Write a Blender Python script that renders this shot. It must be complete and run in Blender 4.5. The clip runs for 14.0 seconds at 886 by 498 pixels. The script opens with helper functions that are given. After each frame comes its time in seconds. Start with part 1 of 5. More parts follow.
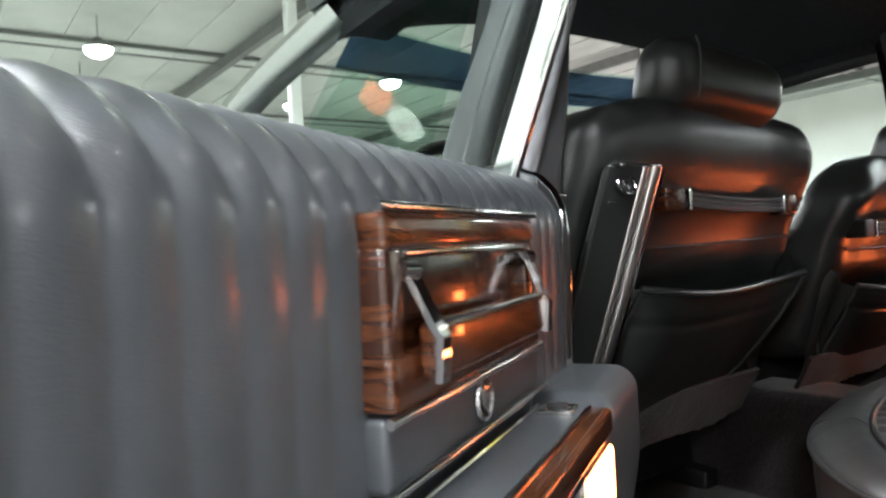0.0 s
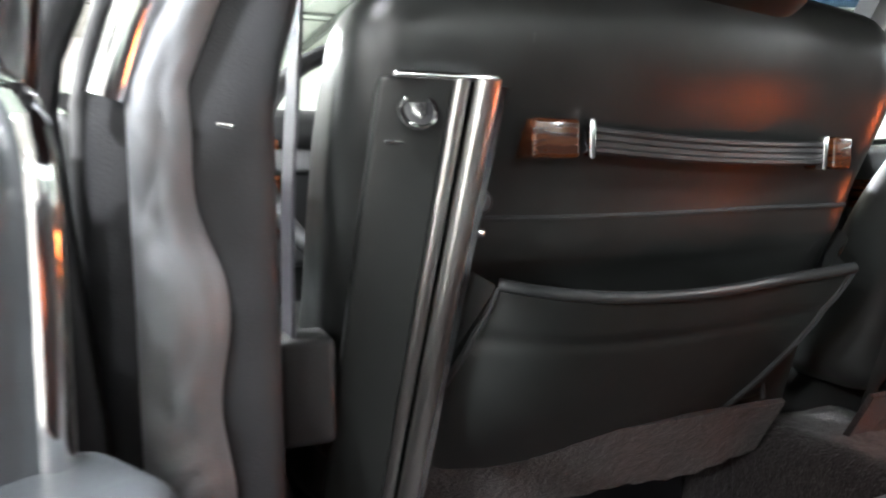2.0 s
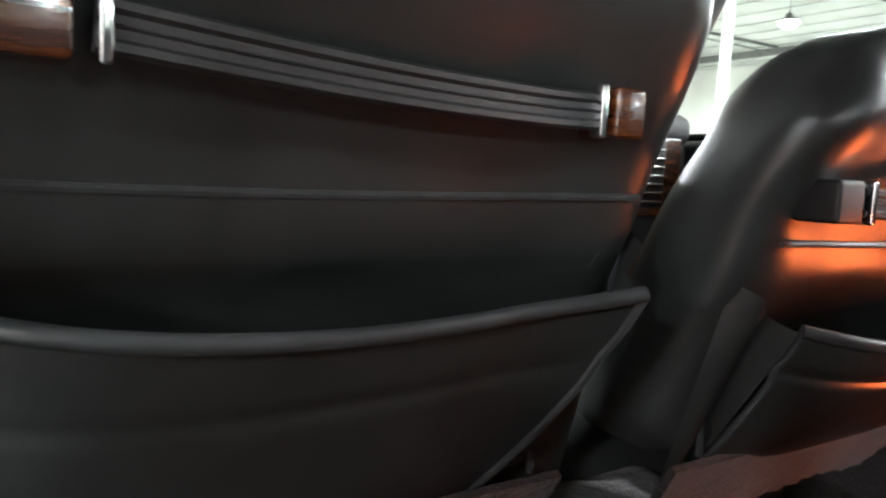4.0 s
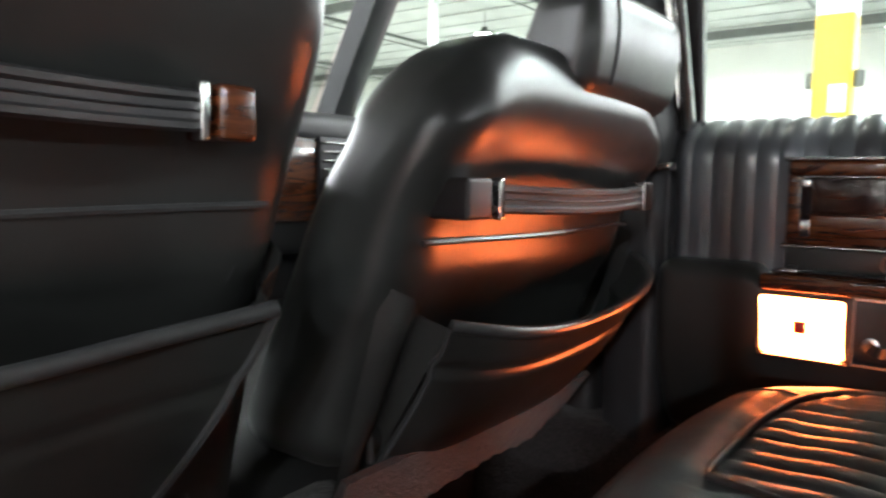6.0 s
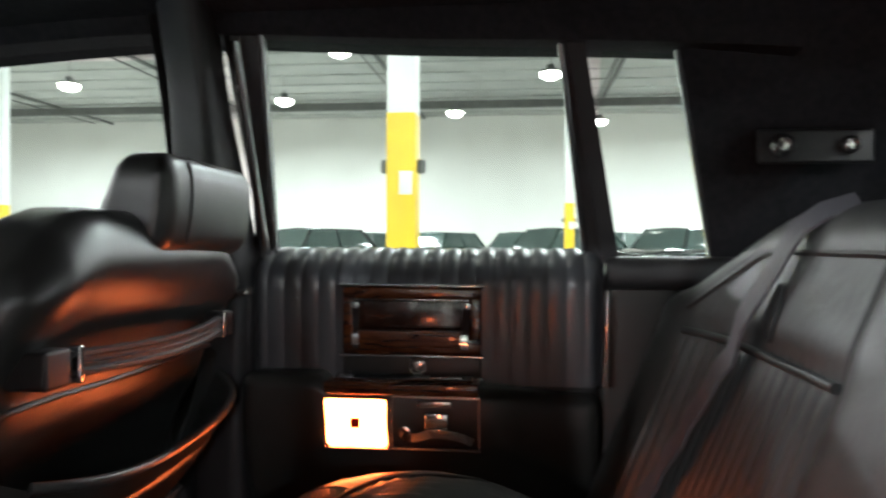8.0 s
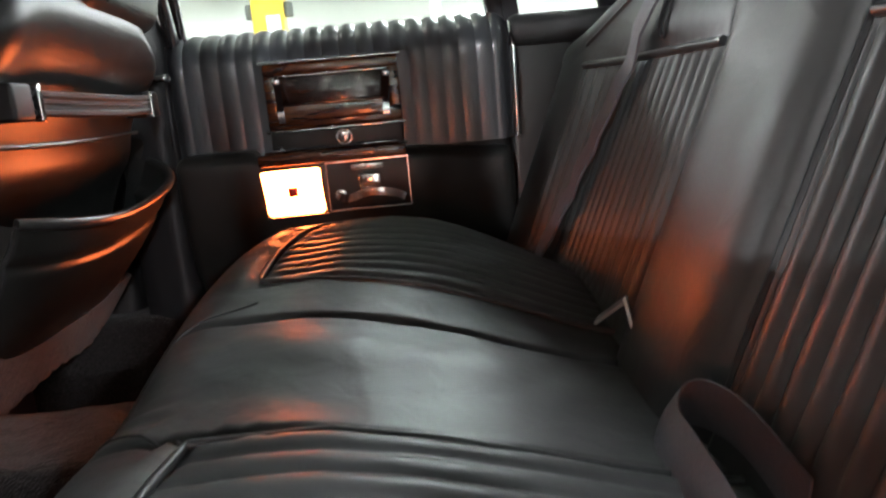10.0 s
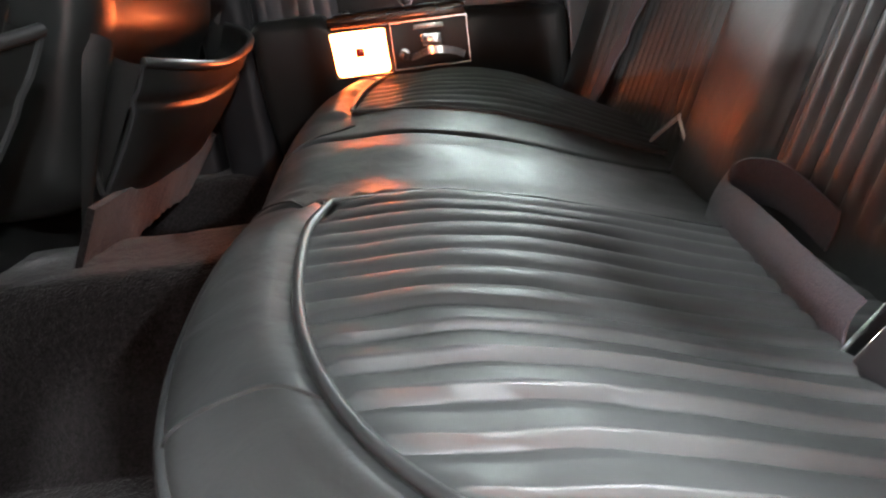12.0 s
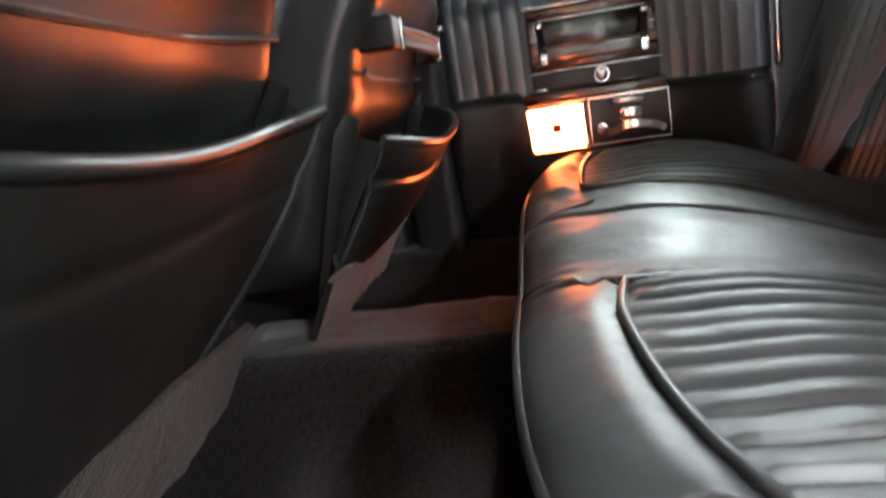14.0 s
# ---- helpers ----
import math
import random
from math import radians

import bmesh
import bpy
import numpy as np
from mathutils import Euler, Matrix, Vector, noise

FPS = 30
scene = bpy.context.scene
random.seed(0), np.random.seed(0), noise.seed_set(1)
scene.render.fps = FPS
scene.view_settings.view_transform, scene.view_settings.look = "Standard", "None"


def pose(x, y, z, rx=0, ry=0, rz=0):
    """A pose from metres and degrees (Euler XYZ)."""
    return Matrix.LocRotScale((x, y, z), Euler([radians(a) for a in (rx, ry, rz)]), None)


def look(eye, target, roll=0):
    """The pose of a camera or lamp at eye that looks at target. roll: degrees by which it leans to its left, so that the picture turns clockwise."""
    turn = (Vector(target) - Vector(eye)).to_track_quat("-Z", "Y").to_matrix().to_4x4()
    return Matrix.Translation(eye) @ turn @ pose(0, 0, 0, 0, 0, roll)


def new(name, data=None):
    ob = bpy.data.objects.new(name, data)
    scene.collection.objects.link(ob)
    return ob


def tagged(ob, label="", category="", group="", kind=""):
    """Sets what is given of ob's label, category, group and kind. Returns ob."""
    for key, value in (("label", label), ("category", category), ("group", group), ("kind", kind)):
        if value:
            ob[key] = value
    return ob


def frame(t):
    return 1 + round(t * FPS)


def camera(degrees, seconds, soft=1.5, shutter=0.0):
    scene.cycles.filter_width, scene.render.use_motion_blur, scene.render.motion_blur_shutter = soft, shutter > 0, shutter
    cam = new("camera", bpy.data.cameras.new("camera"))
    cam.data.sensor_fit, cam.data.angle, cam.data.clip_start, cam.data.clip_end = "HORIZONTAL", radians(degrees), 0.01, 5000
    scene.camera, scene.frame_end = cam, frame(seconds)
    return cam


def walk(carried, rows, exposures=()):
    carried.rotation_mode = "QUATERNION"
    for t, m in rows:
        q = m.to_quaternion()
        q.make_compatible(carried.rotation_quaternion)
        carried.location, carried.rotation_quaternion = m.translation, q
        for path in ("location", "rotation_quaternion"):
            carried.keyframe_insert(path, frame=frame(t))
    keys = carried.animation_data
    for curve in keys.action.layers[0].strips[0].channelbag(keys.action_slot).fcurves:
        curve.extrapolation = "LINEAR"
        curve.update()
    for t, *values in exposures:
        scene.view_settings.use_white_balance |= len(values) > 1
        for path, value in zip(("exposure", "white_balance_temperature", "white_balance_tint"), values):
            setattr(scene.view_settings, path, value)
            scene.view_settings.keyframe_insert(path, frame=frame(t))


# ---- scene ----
cam = camera(63.9, 14.0, 2.2, 0.4)
PATH = [
    (0, (-1.252, -0.268, 0.856), (-0.072, 1.346, 0.858), -3.5),
    (0.5, (-1.133, -0.235, 0.848), (-0.03, 1.429, 0.724), -2.3),
    (1, (-1.0, -0.215, 0.843), (0.053, 1.475, 0.658), -2.7),
    (1.5, (-0.836, -0.17, 0.867), (0.06, 1.61, 0.692), -3.1),
    (2, (-0.678, -0.16, 0.883), (0.065, 1.684, 0.663), -0.3),
    (2.5, (-0.544, -0.110, 0.855), (0.150, 1.748, 0.602), 0.7),
    (4.8, (-0.324, 0.06, 0.863), (0.936, 1.596, 0.626), 2.6),
    (5, (-0.313, 0.05, 0.867), (0.983, 1.553, 0.618), 2.1),
    (5.5, (-0.292, 0.039, 0.863), (1.125, 1.433, 0.638), 1.8),
    (6, (-0.281, 0.019, 0.86), (1.309, 1.218, 0.672), 1.0),
    (6.5, (-0.276, 0.001, 0.875), (1.493, 0.926, 0.739), 1.5),
    (7, (-0.282, -0.022, 0.891), (1.6, 0.649, 0.784), 1.7),
    (7.5, (-0.327, -0.048, 0.934), (1.629, 0.368, 0.901), 0.4),
    (8, (-0.385, -0.061, 0.956), (1.603, 0.159, 0.945), 0.2),
    (8.2, (-0.397, -0.057, 0.951), (1.601, 0.02, 0.89), -0.6),
    (10.3, (-0.5, 0.022, 0.798), (1.445, -0.073, 0.345), -6.0),
    (10.5, (-0.516, 0.028, 0.791), (1.419, -0.062, 0.292), -6.2),
    (11, (-0.547, 0.039, 0.775), (1.363, -0.022, 0.187), -6.4),
    (11.5, (-0.575, 0.049, 0.765), (1.32, 0.026, 0.127), -6.3),
    (12, (-0.594, 0.071, 0.757), (1.298, 0.09, 0.111), -7.3),
    (12.5, (-0.602, 0.111, 0.746), (1.299, 0.171, 0.127), -8.9),
    (13, (-0.602, 0.163, 0.743), (1.272, 0.511, 0.137), -8.0),
    (13.5, (-0.606, 0.188, 0.748), (1.272, 0.561, 0.168), -8.2),
    (14, (-0.571, 0.196, 0.768), (1.362, 0.519, 0.369), -8.9),
]
walk(cam, [(t, look(eye, target, roll)) for t, eye, target, roll in PATH], [(0, -0.15), (0.5, 0.1), (1.0, 0.5), (1.5, 1.0), (2.5, 1.2), (5, 0.8), (6.5, 0.9), (7.5, 0.30), (8.2, -0.22), (10.3, 0.63), (11.5, 0.9), (12.5, 0.76), (13.3, 0.98), (14, 0.92)])

# ---- light ----
world = bpy.data.worlds.new("world")
scene.world = world
world.use_nodes = True
wb = world.node_tree.nodes["Background"]
wb.inputs[0].default_value = (0.75, 0.82, 0.9, 1)
wb.inputs[1].default_value = 0.3


def area(name, place, target, size, watts, colour):
    data = bpy.data.lights.new(name, "AREA")
    data.shape, data.size, data.energy, data.color = "DISK", size, watts, colour
    ob = new(name, data)
    ob.matrix_world = look(place, target)
    return ob


HALL_W, HALL_H = 2000.0, 6.4
# Stand-ins for hall lamps; those near the car added to brighten it.
LIGHTS = [(24, hy, 1.05) for hy in (-20, -7, 7.5, 20)] + [(-21.6, hy, 1.3) for hy in (-20, -7, 7.5, 20)]
# strength raised to brighten the far backrest
LIGHTS[6] = (-21.6, 7.5, 3.0)
LIGHTS += [(13, -20, 1.0), (13, -7, 0.5), (13, 7.5, 0.35), (13, 20, 1.0), (-12, -20, 1.0), (-12, -7, 0.5), (-12, 7.5, 0.3), (-12, 20, 1.0)]
# the last four are unseen fills for door panel and rear seat
LIGHTS += [(-2.8, -20, 0.6), (3, -20, 0.6), (-2.8, 20, 1.0), (3, 20, 1.0), (-3.2, 2.9, 0.28), (-3.2, -2.7, 0.30), (-4.6, -1.2, 0.13), (9.1, -2.7, 0.36)]
for hx, hy, k in LIGHTS:
    area("hall_and_fill_light", (hx, hy, HALL_H - 0.62), (hx, hy, 0), 3.0 if hx > 9 else 0.55, HALL_W * k, (0.95, 0.98, 1.02))

# ---- materials ----


def mat(name, colour, rough=0.5, metal=0.0, spec=0.5, noise_scale=0.0, noise_amt=0.0, bump=0.0, bump_scale=400.0, wrinkle=0.0, wrinkle_scale=25.0, coat=0.0, rough_var=0.0, sheen=0.0):
    m = bpy.data.materials.new(name)
    m.use_nodes = True
    nt = m.node_tree
    b = nt.nodes["Principled BSDF"]
    b.inputs["Base Color"].default_value = (*colour, 1)
    b.inputs["Roughness"].default_value = rough
    b.inputs["Metallic"].default_value = metal
    b.inputs["Specular IOR Level"].default_value = spec
    b.inputs["Coat Weight"].default_value = coat
    b.inputs["Coat Roughness"].default_value = 0.08
    b.inputs["Sheen Weight"].default_value = sheen
    tc = nt.nodes.new("ShaderNodeTexCoord")
    if noise_amt or rough_var:
        n = nt.nodes.new("ShaderNodeTexNoise")
        n.inputs["Scale"].default_value, n.inputs["Detail"].default_value = noise_scale, 6
        nt.links.new(tc.outputs["Object"], n.inputs["Vector"])
        r = nt.nodes.new("ShaderNodeValToRGB")
        lo, hi = [tuple(max(0, c * (1 + s * noise_amt)) for c in colour) for s in (-1, 1)]
        r.color_ramp.elements[0].color, r.color_ramp.elements[1].color = (*lo, 1), (*hi, 1)
        r.color_ramp.elements[0].position, r.color_ramp.elements[1].position = 0.3, 0.7
        nt.links.new(n.outputs["Fac"], r.inputs["Fac"])
        nt.links.new(r.outputs["Color"], b.inputs["Base Color"])
        if rough_var:
            mr = nt.nodes.new("ShaderNodeMapRange")
            mr.inputs["From Min"].default_value, mr.inputs["From Max"].default_value = 0.3, 0.7
            mr.inputs["To Min"].default_value, mr.inputs["To Max"].default_value = rough - rough_var, rough + rough_var
            nt.links.new(n.outputs["Fac"], mr.inputs["Value"])
            nt.links.new(mr.outputs["Result"], b.inputs["Roughness"])
    last = None
    if wrinkle:
        n2 = nt.nodes.new("ShaderNodeTexNoise")
        n2.inputs["Scale"].default_value, n2.inputs["Detail"].default_value, n2.inputs["Distortion"].default_value = wrinkle_scale, 4, 0.6
        nt.links.new(tc.outputs["Object"], n2.inputs["Vector"])
        b2 = nt.nodes.new("ShaderNodeBump")
        b2.inputs["Strength"].default_value, b2.inputs["Distance"].default_value = wrinkle, 0.004
        nt.links.new(n2.outputs["Fac"], b2.inputs["Height"])
        last = b2
    if bump:
        v = nt.nodes.new("ShaderNodeTexVoronoi")
        v.inputs["Scale"].default_value = bump_scale
        nt.links.new(tc.outputs["Object"], v.inputs["Vector"])
        b1 = nt.nodes.new("ShaderNodeBump")
        b1.inputs["Strength"].default_value, b1.inputs["Distance"].default_value = bump, 0.001
        nt.links.new(v.outputs["Distance"], b1.inputs["Height"])
        if last:
            nt.links.new(last.outputs["Normal"], b1.inputs["Normal"])
        last = b1
    if last:
        nt.links.new(last.outputs["Normal"], b.inputs["Normal"])
    return m


def wood_mat(name, dark, light, scale=9.0, axis="x"):
    m = mat(name, dark, 0.22, coat=0.8)
    nt = m.node_tree
    b = nt.nodes["Principled BSDF"]
    tc = nt.nodes.new("ShaderNodeTexCoord")
    mp = nt.nodes.new("ShaderNodeMapping")
    mp.inputs["Scale"].default_value = (1, 1, 9)
    n = nt.nodes.new("ShaderNodeTexNoise")
    n.inputs["Scale"].default_value, n.inputs["Detail"].default_value, n.inputs["Distortion"].default_value = scale, 8, 1.6
    fine = nt.nodes.new("ShaderNodeTexNoise")
    fine.inputs["Scale"].default_value, fine.inputs["Detail"].default_value = scale * 14, 3
    add = nt.nodes.new("ShaderNodeMath")
    add.operation = "MULTIPLY_ADD"
    add.inputs[1].default_value = 0.25
    r = nt.nodes.new("ShaderNodeValToRGB")
    r.color_ramp.elements[0].color, r.color_ramp.elements[1].color = (*dark, 1), (*light, 1)
    r.color_ramp.elements[0].position, r.color_ramp.elements[1].position = 0.5, 0.8
    nt.links.new(tc.outputs["Object"], mp.inputs["Vector"])
    nt.links.new(mp.outputs["Vector"], n.inputs["Vector"])
    nt.links.new(mp.outputs["Vector"], fine.inputs["Vector"])
    nt.links.new(fine.outputs["Fac"], add.inputs[0])
    nt.links.new(n.outputs["Fac"], add.inputs[2])
    nt.links.new(add.outputs[0], r.inputs["Fac"])
    nt.links.new(r.outputs["Color"], b.inputs["Base Color"])
    return m


def glow_mat(name, colour, strength):
    m = bpy.data.materials.new(name)
    m.use_nodes = True
    b = m.node_tree.nodes["Principled BSDF"]
    b.inputs["Base Color"].default_value = (*colour, 1)
    b.inputs["Emission Color"].default_value = (*colour, 1)
    b.inputs["Emission Strength"].default_value = strength
    return m


def glass_mat(name, tint, rough=0.0):
    m = bpy.data.materials.new(name)
    m.use_nodes = True
    nt = m.node_tree
    nt.nodes.clear()
    out = nt.nodes.new("ShaderNodeOutputMaterial")
    tr = nt.nodes.new("ShaderNodeBsdfTransparent")
    tr.inputs["Color"].default_value = (*tint, 1)
    gl = nt.nodes.new("ShaderNodeBsdfGlossy")
    gl.inputs["Roughness"].default_value = rough
    mx = nt.nodes.new("ShaderNodeMixShader")
    fr = nt.nodes.new("ShaderNodeLayerWeight")
    fr.inputs["Blend"].default_value = 0.5
    pw = nt.nodes.new("ShaderNodeMath")
    pw.operation, pw.inputs[1].default_value = "POWER", 4.0
    ad = nt.nodes.new("ShaderNodeMath")
    ad.operation, ad.inputs[1].default_value, ad.inputs[2].default_value = "MULTIPLY_ADD", 0.07, 0.006
    nt.links.new(fr.outputs["Facing"], pw.inputs[0])
    nt.links.new(pw.outputs[0], ad.inputs[0])
    nt.links.new(ad.outputs[0], mx.inputs["Fac"])
    nt.links.new(tr.outputs[0], mx.inputs[1])
    nt.links.new(gl.outputs[0], mx.inputs[2])
    nt.links.new(mx.outputs[0], out.inputs["Surface"])
    return m


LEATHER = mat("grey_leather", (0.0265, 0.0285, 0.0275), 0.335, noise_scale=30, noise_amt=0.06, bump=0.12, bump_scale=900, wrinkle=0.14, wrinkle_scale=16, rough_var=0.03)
# same leather lightened: light on the rear bench put into the colour
LEATHER_REAR = mat("creased_grey_leather_lit", (0.058, 0.062, 0.062), 0.41, noise_scale=34, noise_amt=0.07, bump=0.06, bump_scale=1400, wrinkle=0.34, wrinkle_scale=26, rough_var=0.05)
VINYL = mat("dark_grey_vinyl", (0.028, 0.029, 0.030), 0.48, noise_scale=8, noise_amt=0.12, bump=0.3, bump_scale=700)
# blue-grey leather whose lighter tone holds the hall light on the open door
DOOR_LEATHER = mat("blue_grey_leather_lit", (0.078, 0.086, 0.095), 0.34, noise_scale=9, noise_amt=0.10, bump=0.2, bump_scale=800, wrinkle=0.09, wrinkle_scale=12, rough_var=0.02)
DOOR_LEATHER.node_tree.nodes["Principled BSDF"].inputs["Coat Weight"].default_value = 0.45
DOOR_LEATHER.node_tree.nodes["Principled BSDF"].inputs["Coat Roughness"].default_value = 0.16
PIPING = mat("leather_piping", (0.042, 0.045, 0.046), 0.33, noise_scale=60, noise_amt=0.15)
WOOD = wood_mat("walnut_veneer", (0.036, 0.010, 0.004), (0.125, 0.038, 0.012))
# darker walnut copy: the recess's shade put into the colour
WOOD_SHADED = wood_mat("shaded_walnut_veneer", (0.012, 0.004, 0.002), (0.055, 0.016, 0.006))
CHROME = mat("chrome", (0.78, 0.79, 0.80), 0.10, metal=1.0, noise_scale=30, noise_amt=0.03)
SATIN = mat("brushed_aluminium", (0.66, 0.66, 0.65), 0.22, metal=1.0, noise_scale=160, rough_var=0.03, noise_amt=0.05)
RAIL = mat("polished_rail", (0.85, 0.85, 0.83), 0.28, metal=1.0, noise_scale=60, noise_amt=0.03)
BLACK = mat("black_rubber", (0.012, 0.012, 0.013), 0.55, noise_scale=40, noise_amt=0.2)
PLASTIC = mat("black_plastic", (0.016, 0.016, 0.018), 0.4, noise_scale=30, noise_amt=0.2)
CARPET = mat("grey_carpet", (0.021, 0.018, 0.018), 0.95, spec=0.1, noise_scale=220, noise_amt=0.55, bump=1.0, bump_scale=420, wrinkle=0.7, wrinkle_scale=60, sheen=0.25)
HEADLINER = mat("charcoal_headliner", (0.028, 0.028, 0.032), 0.9, spec=0.15, noise_scale=90, noise_amt=0.2, bump=0.4, bump_scale=600)
PILLAR = mat("dark_grey_pillar_trim", (0.036, 0.037, 0.040), 0.55, noise_scale=20, noise_amt=0.15, bump=0.2, bump_scale=500)
BELT = mat("grey_seat_belt_webbing", (0.115, 0.113, 0.13), 0.42, noise_scale=300, noise_amt=0.10, bump=0.5, bump_scale=900)
JAMB = mat("light_grey_vinyl", (0.24, 0.25, 0.265), 0.42, noise_scale=16, noise_amt=0.12, bump=0.2, bump_scale=600, wrinkle=0.2, wrinkle_scale=30)
GLASS = glass_mat("car_glass", (0.86, 0.93, 0.90))
PAINT = mat("dark_grey_car_paint", (0.03, 0.032, 0.036), 0.25, coat=1.0, noise_scale=5, noise_amt=0.05)
LAMP_GLOW = glow_mat("courtesy_lamp_lens", (1.0, 0.185, 0.048), 44.0)
BUTTON_RED = mat("dull_red_plastic", (0.16, 0.03, 0.015), 0.4, noise_scale=60, noise_amt=0.15)
LAMP_RED = mat("red_reflector", (0.5, 0.02, 0.01), 0.3)
BULB = glow_mat("high_bay_glow", (1.0, 0.98, 0.92), 30.0)
WALL = mat("white_painted_wall", (0.83, 0.81, 0.775), 0.7, noise_scale=0.7, noise_amt=0.05)
DECK = mat("white_roof_deck", (0.48, 0.48, 0.455), 0.7, noise_scale=1.1, noise_amt=0.12)
STEEL = mat("grey_painted_steel", (0.13, 0.13, 0.125), 0.6, noise_scale=4, noise_amt=0.15)
CONCRETE = mat("polished_concrete", (0.32, 0.31, 0.29), 0.35, noise_scale=1.3, noise_amt=0.2, rough_var=0.1)
COLWHITE = mat("white_column_paint", (0.8, 0.8, 0.78), 0.5, noise_scale=6, noise_amt=0.06)
COLYELLOW = mat("yellow_safety_paint", (0.85, 0.56, 0.02), 0.45, noise_scale=8, noise_amt=0.08)

# ---- building helpers ----


def smooth(e0, e1, v):
    k = min(1.0, max(0.0, (v - e0) / (e1 - e0)))
    return k * k * (3 - 2 * k)


def part(name, bm, material, parent=None, label="", flat=False):
    me = bpy.data.meshes.new(name)
    bmesh.ops.recalc_face_normals(bm, faces=bm.faces)
    bm.to_mesh(me)
    bm.free()
    if not flat:
        me.polygons.foreach_set("use_smooth", [True] * len(me.polygons))
        me.set_sharp_from_angle(angle=radians(50))
    me.materials.append(material)
    ob = new(name, me)
    if parent:
        ob.parent = parent
    if label:
        tagged(ob, label)
    return ob


def thing(name, place, label, category, group="", kind=""):
    ob = new(name)
    ob.empty_display_size = 0.05
    ob.location = place
    bpy.context.view_layer.update()
    return tagged(ob, label, category, group, kind)


def sub(name, bm, material, root, label="", flat=False):
    """A part of a thing or of a part, made in world places."""
    ob = part(name, bm, material, None, label, flat)
    ob.parent = root
    ob.matrix_parent_inverse = Matrix.Identity(4) if root.parent else Matrix.Translation(root.location).inverted()
    return ob


def rbox(centre, size, r, n=(1, 1, 1), k=4, fn=None):
    """A box with rounded edges, n spans across each side and k in each rounding; fn moves each place."""
    half = [s / 2 for s in size]
    r = min(r, *[h * 0.999 for h in half])
    lines = [np.concatenate([np.linspace(-h, -h + r, k, endpoint=False), np.linspace(-h + r, h - r, c, endpoint=False), np.linspace(h - r, h, k + 1)]) for h, c in zip(half, n)]
    bm = bmesh.new()
    made = {}

    def vert(p):
        inner = [min(max(v, -(h - r)), h - r) for v, h in zip(p, half)]
        off = Vector([a - b for a, b in zip(p, inner)])
        q = Vector(inner) + (off.normalized() * r if off.length > 1e-9 else off)
        q = q + Vector(centre)
        if fn:
            q = Vector(fn(*q))
        key = tuple(round(v, 6) for v in p)
        if key not in made:
            made[key] = bm.verts.new(q)
        return made[key]

    for ax in range(3):
        a, b = [i for i in range(3) if i != ax]
        for side in (-half[ax], half[ax]):
            for i in range(len(lines[a]) - 1):
                for j in range(len(lines[b]) - 1):
                    quad = []
                    for di, dj in ((0, 0), (1, 0), (1, 1), (0, 1)):
                        p = [0, 0, 0]
                        p[ax], p[a], p[b] = side, lines[a][i + di], lines[b][j + dj]
                        quad.append(vert(p))
                    if len(set(quad)) == 4:
                        bm.faces.new(quad)
    return bm


def sheet(nu, nv, fn, thick=0.0, wrap=False):
    """A surface of nu x nv spans through fn(u, v), u and v from 0 to 1; with thick, solid."""
    bm = bmesh.new()
    rows = [[bm.verts.new(fn(i / nu, j / nv)) for j in range(nv + 1)] for i in range(nu + (0 if wrap else 1))]
    for i in range(nu):
        for j in range(nv):
            a, b = rows[i], rows[(i + 1) % len(rows)]
            bm.faces.new((a[j], b[j], b[j + 1], a[j + 1]))
    if thick:
        bm.normal_update()
        bmesh.ops.solidify(bm, geom=bm.faces[:], thickness=thick)
    return bm


def sweep(points, profile, up=(0, 0, 1), closed=False):
    """A profile (side, up) carried along points; ends are capped."""
    pts = [Vector(p) for p in points]
    bm = bmesh.new()
    rings = []
    for i, p in enumerate(pts):
        a, b = (pts[i - 1], pts[(i + 1) % len(pts)]) if closed else (pts[max(i - 1, 0)], pts[min(i + 1, len(pts) - 1)])
        ahead = (b - a).normalized()
        side = ahead.cross(Vector(up)).normalized()
        over = side.cross(ahead).normalized()
        rings.append([bm.verts.new(p + side * s + over * o) for s, o in profile])
    for i in range(len(rings) - (0 if closed else 1)):
        a, b = rings[i], rings[(i + 1) % len(rings)]
        for j in range(len(profile)):
            k = (j + 1) % len(profile)
            bm.faces.new((a[j], a[k], b[k], b[j]))
    if not closed:
        bm.faces.new(rings[0])
        bm.faces.new(rings[-1][::-1])
    return bm


def ring(r, n=10, ry=None):
    return [(r * math.cos(2 * math.pi * i / n), (ry or r) * math.sin(2 * math.pi * i / n)) for i in range(n)]


def tube(points, r, n=8, up=(0, 0, 1), closed=False):
    return sweep(points, ring(r, n), up, closed)


def bezier(points, n=24):
    """A smooth line through the points."""
    pts = [Vector(p) for p in points]
    out = []
    for i in range(len(pts) - 1):
        p0, p1, p2, p3 = pts[max(i - 1, 0)], pts[i], pts[i + 1], pts[min(i + 2, len(pts) - 1)]
        m = max(2, n // (len(pts) - 1))
        for j in range(m):
            t = j / m
            out.append(0.5 * (2 * p1 + (p2 - p0) * t + (2 * p0 - 5 * p1 + 4 * p2 - p3) * t * t + (3 * p1 - p0 - 3 * p2 + p3) * t ** 3))
    out.append(pts[-1])
    return out


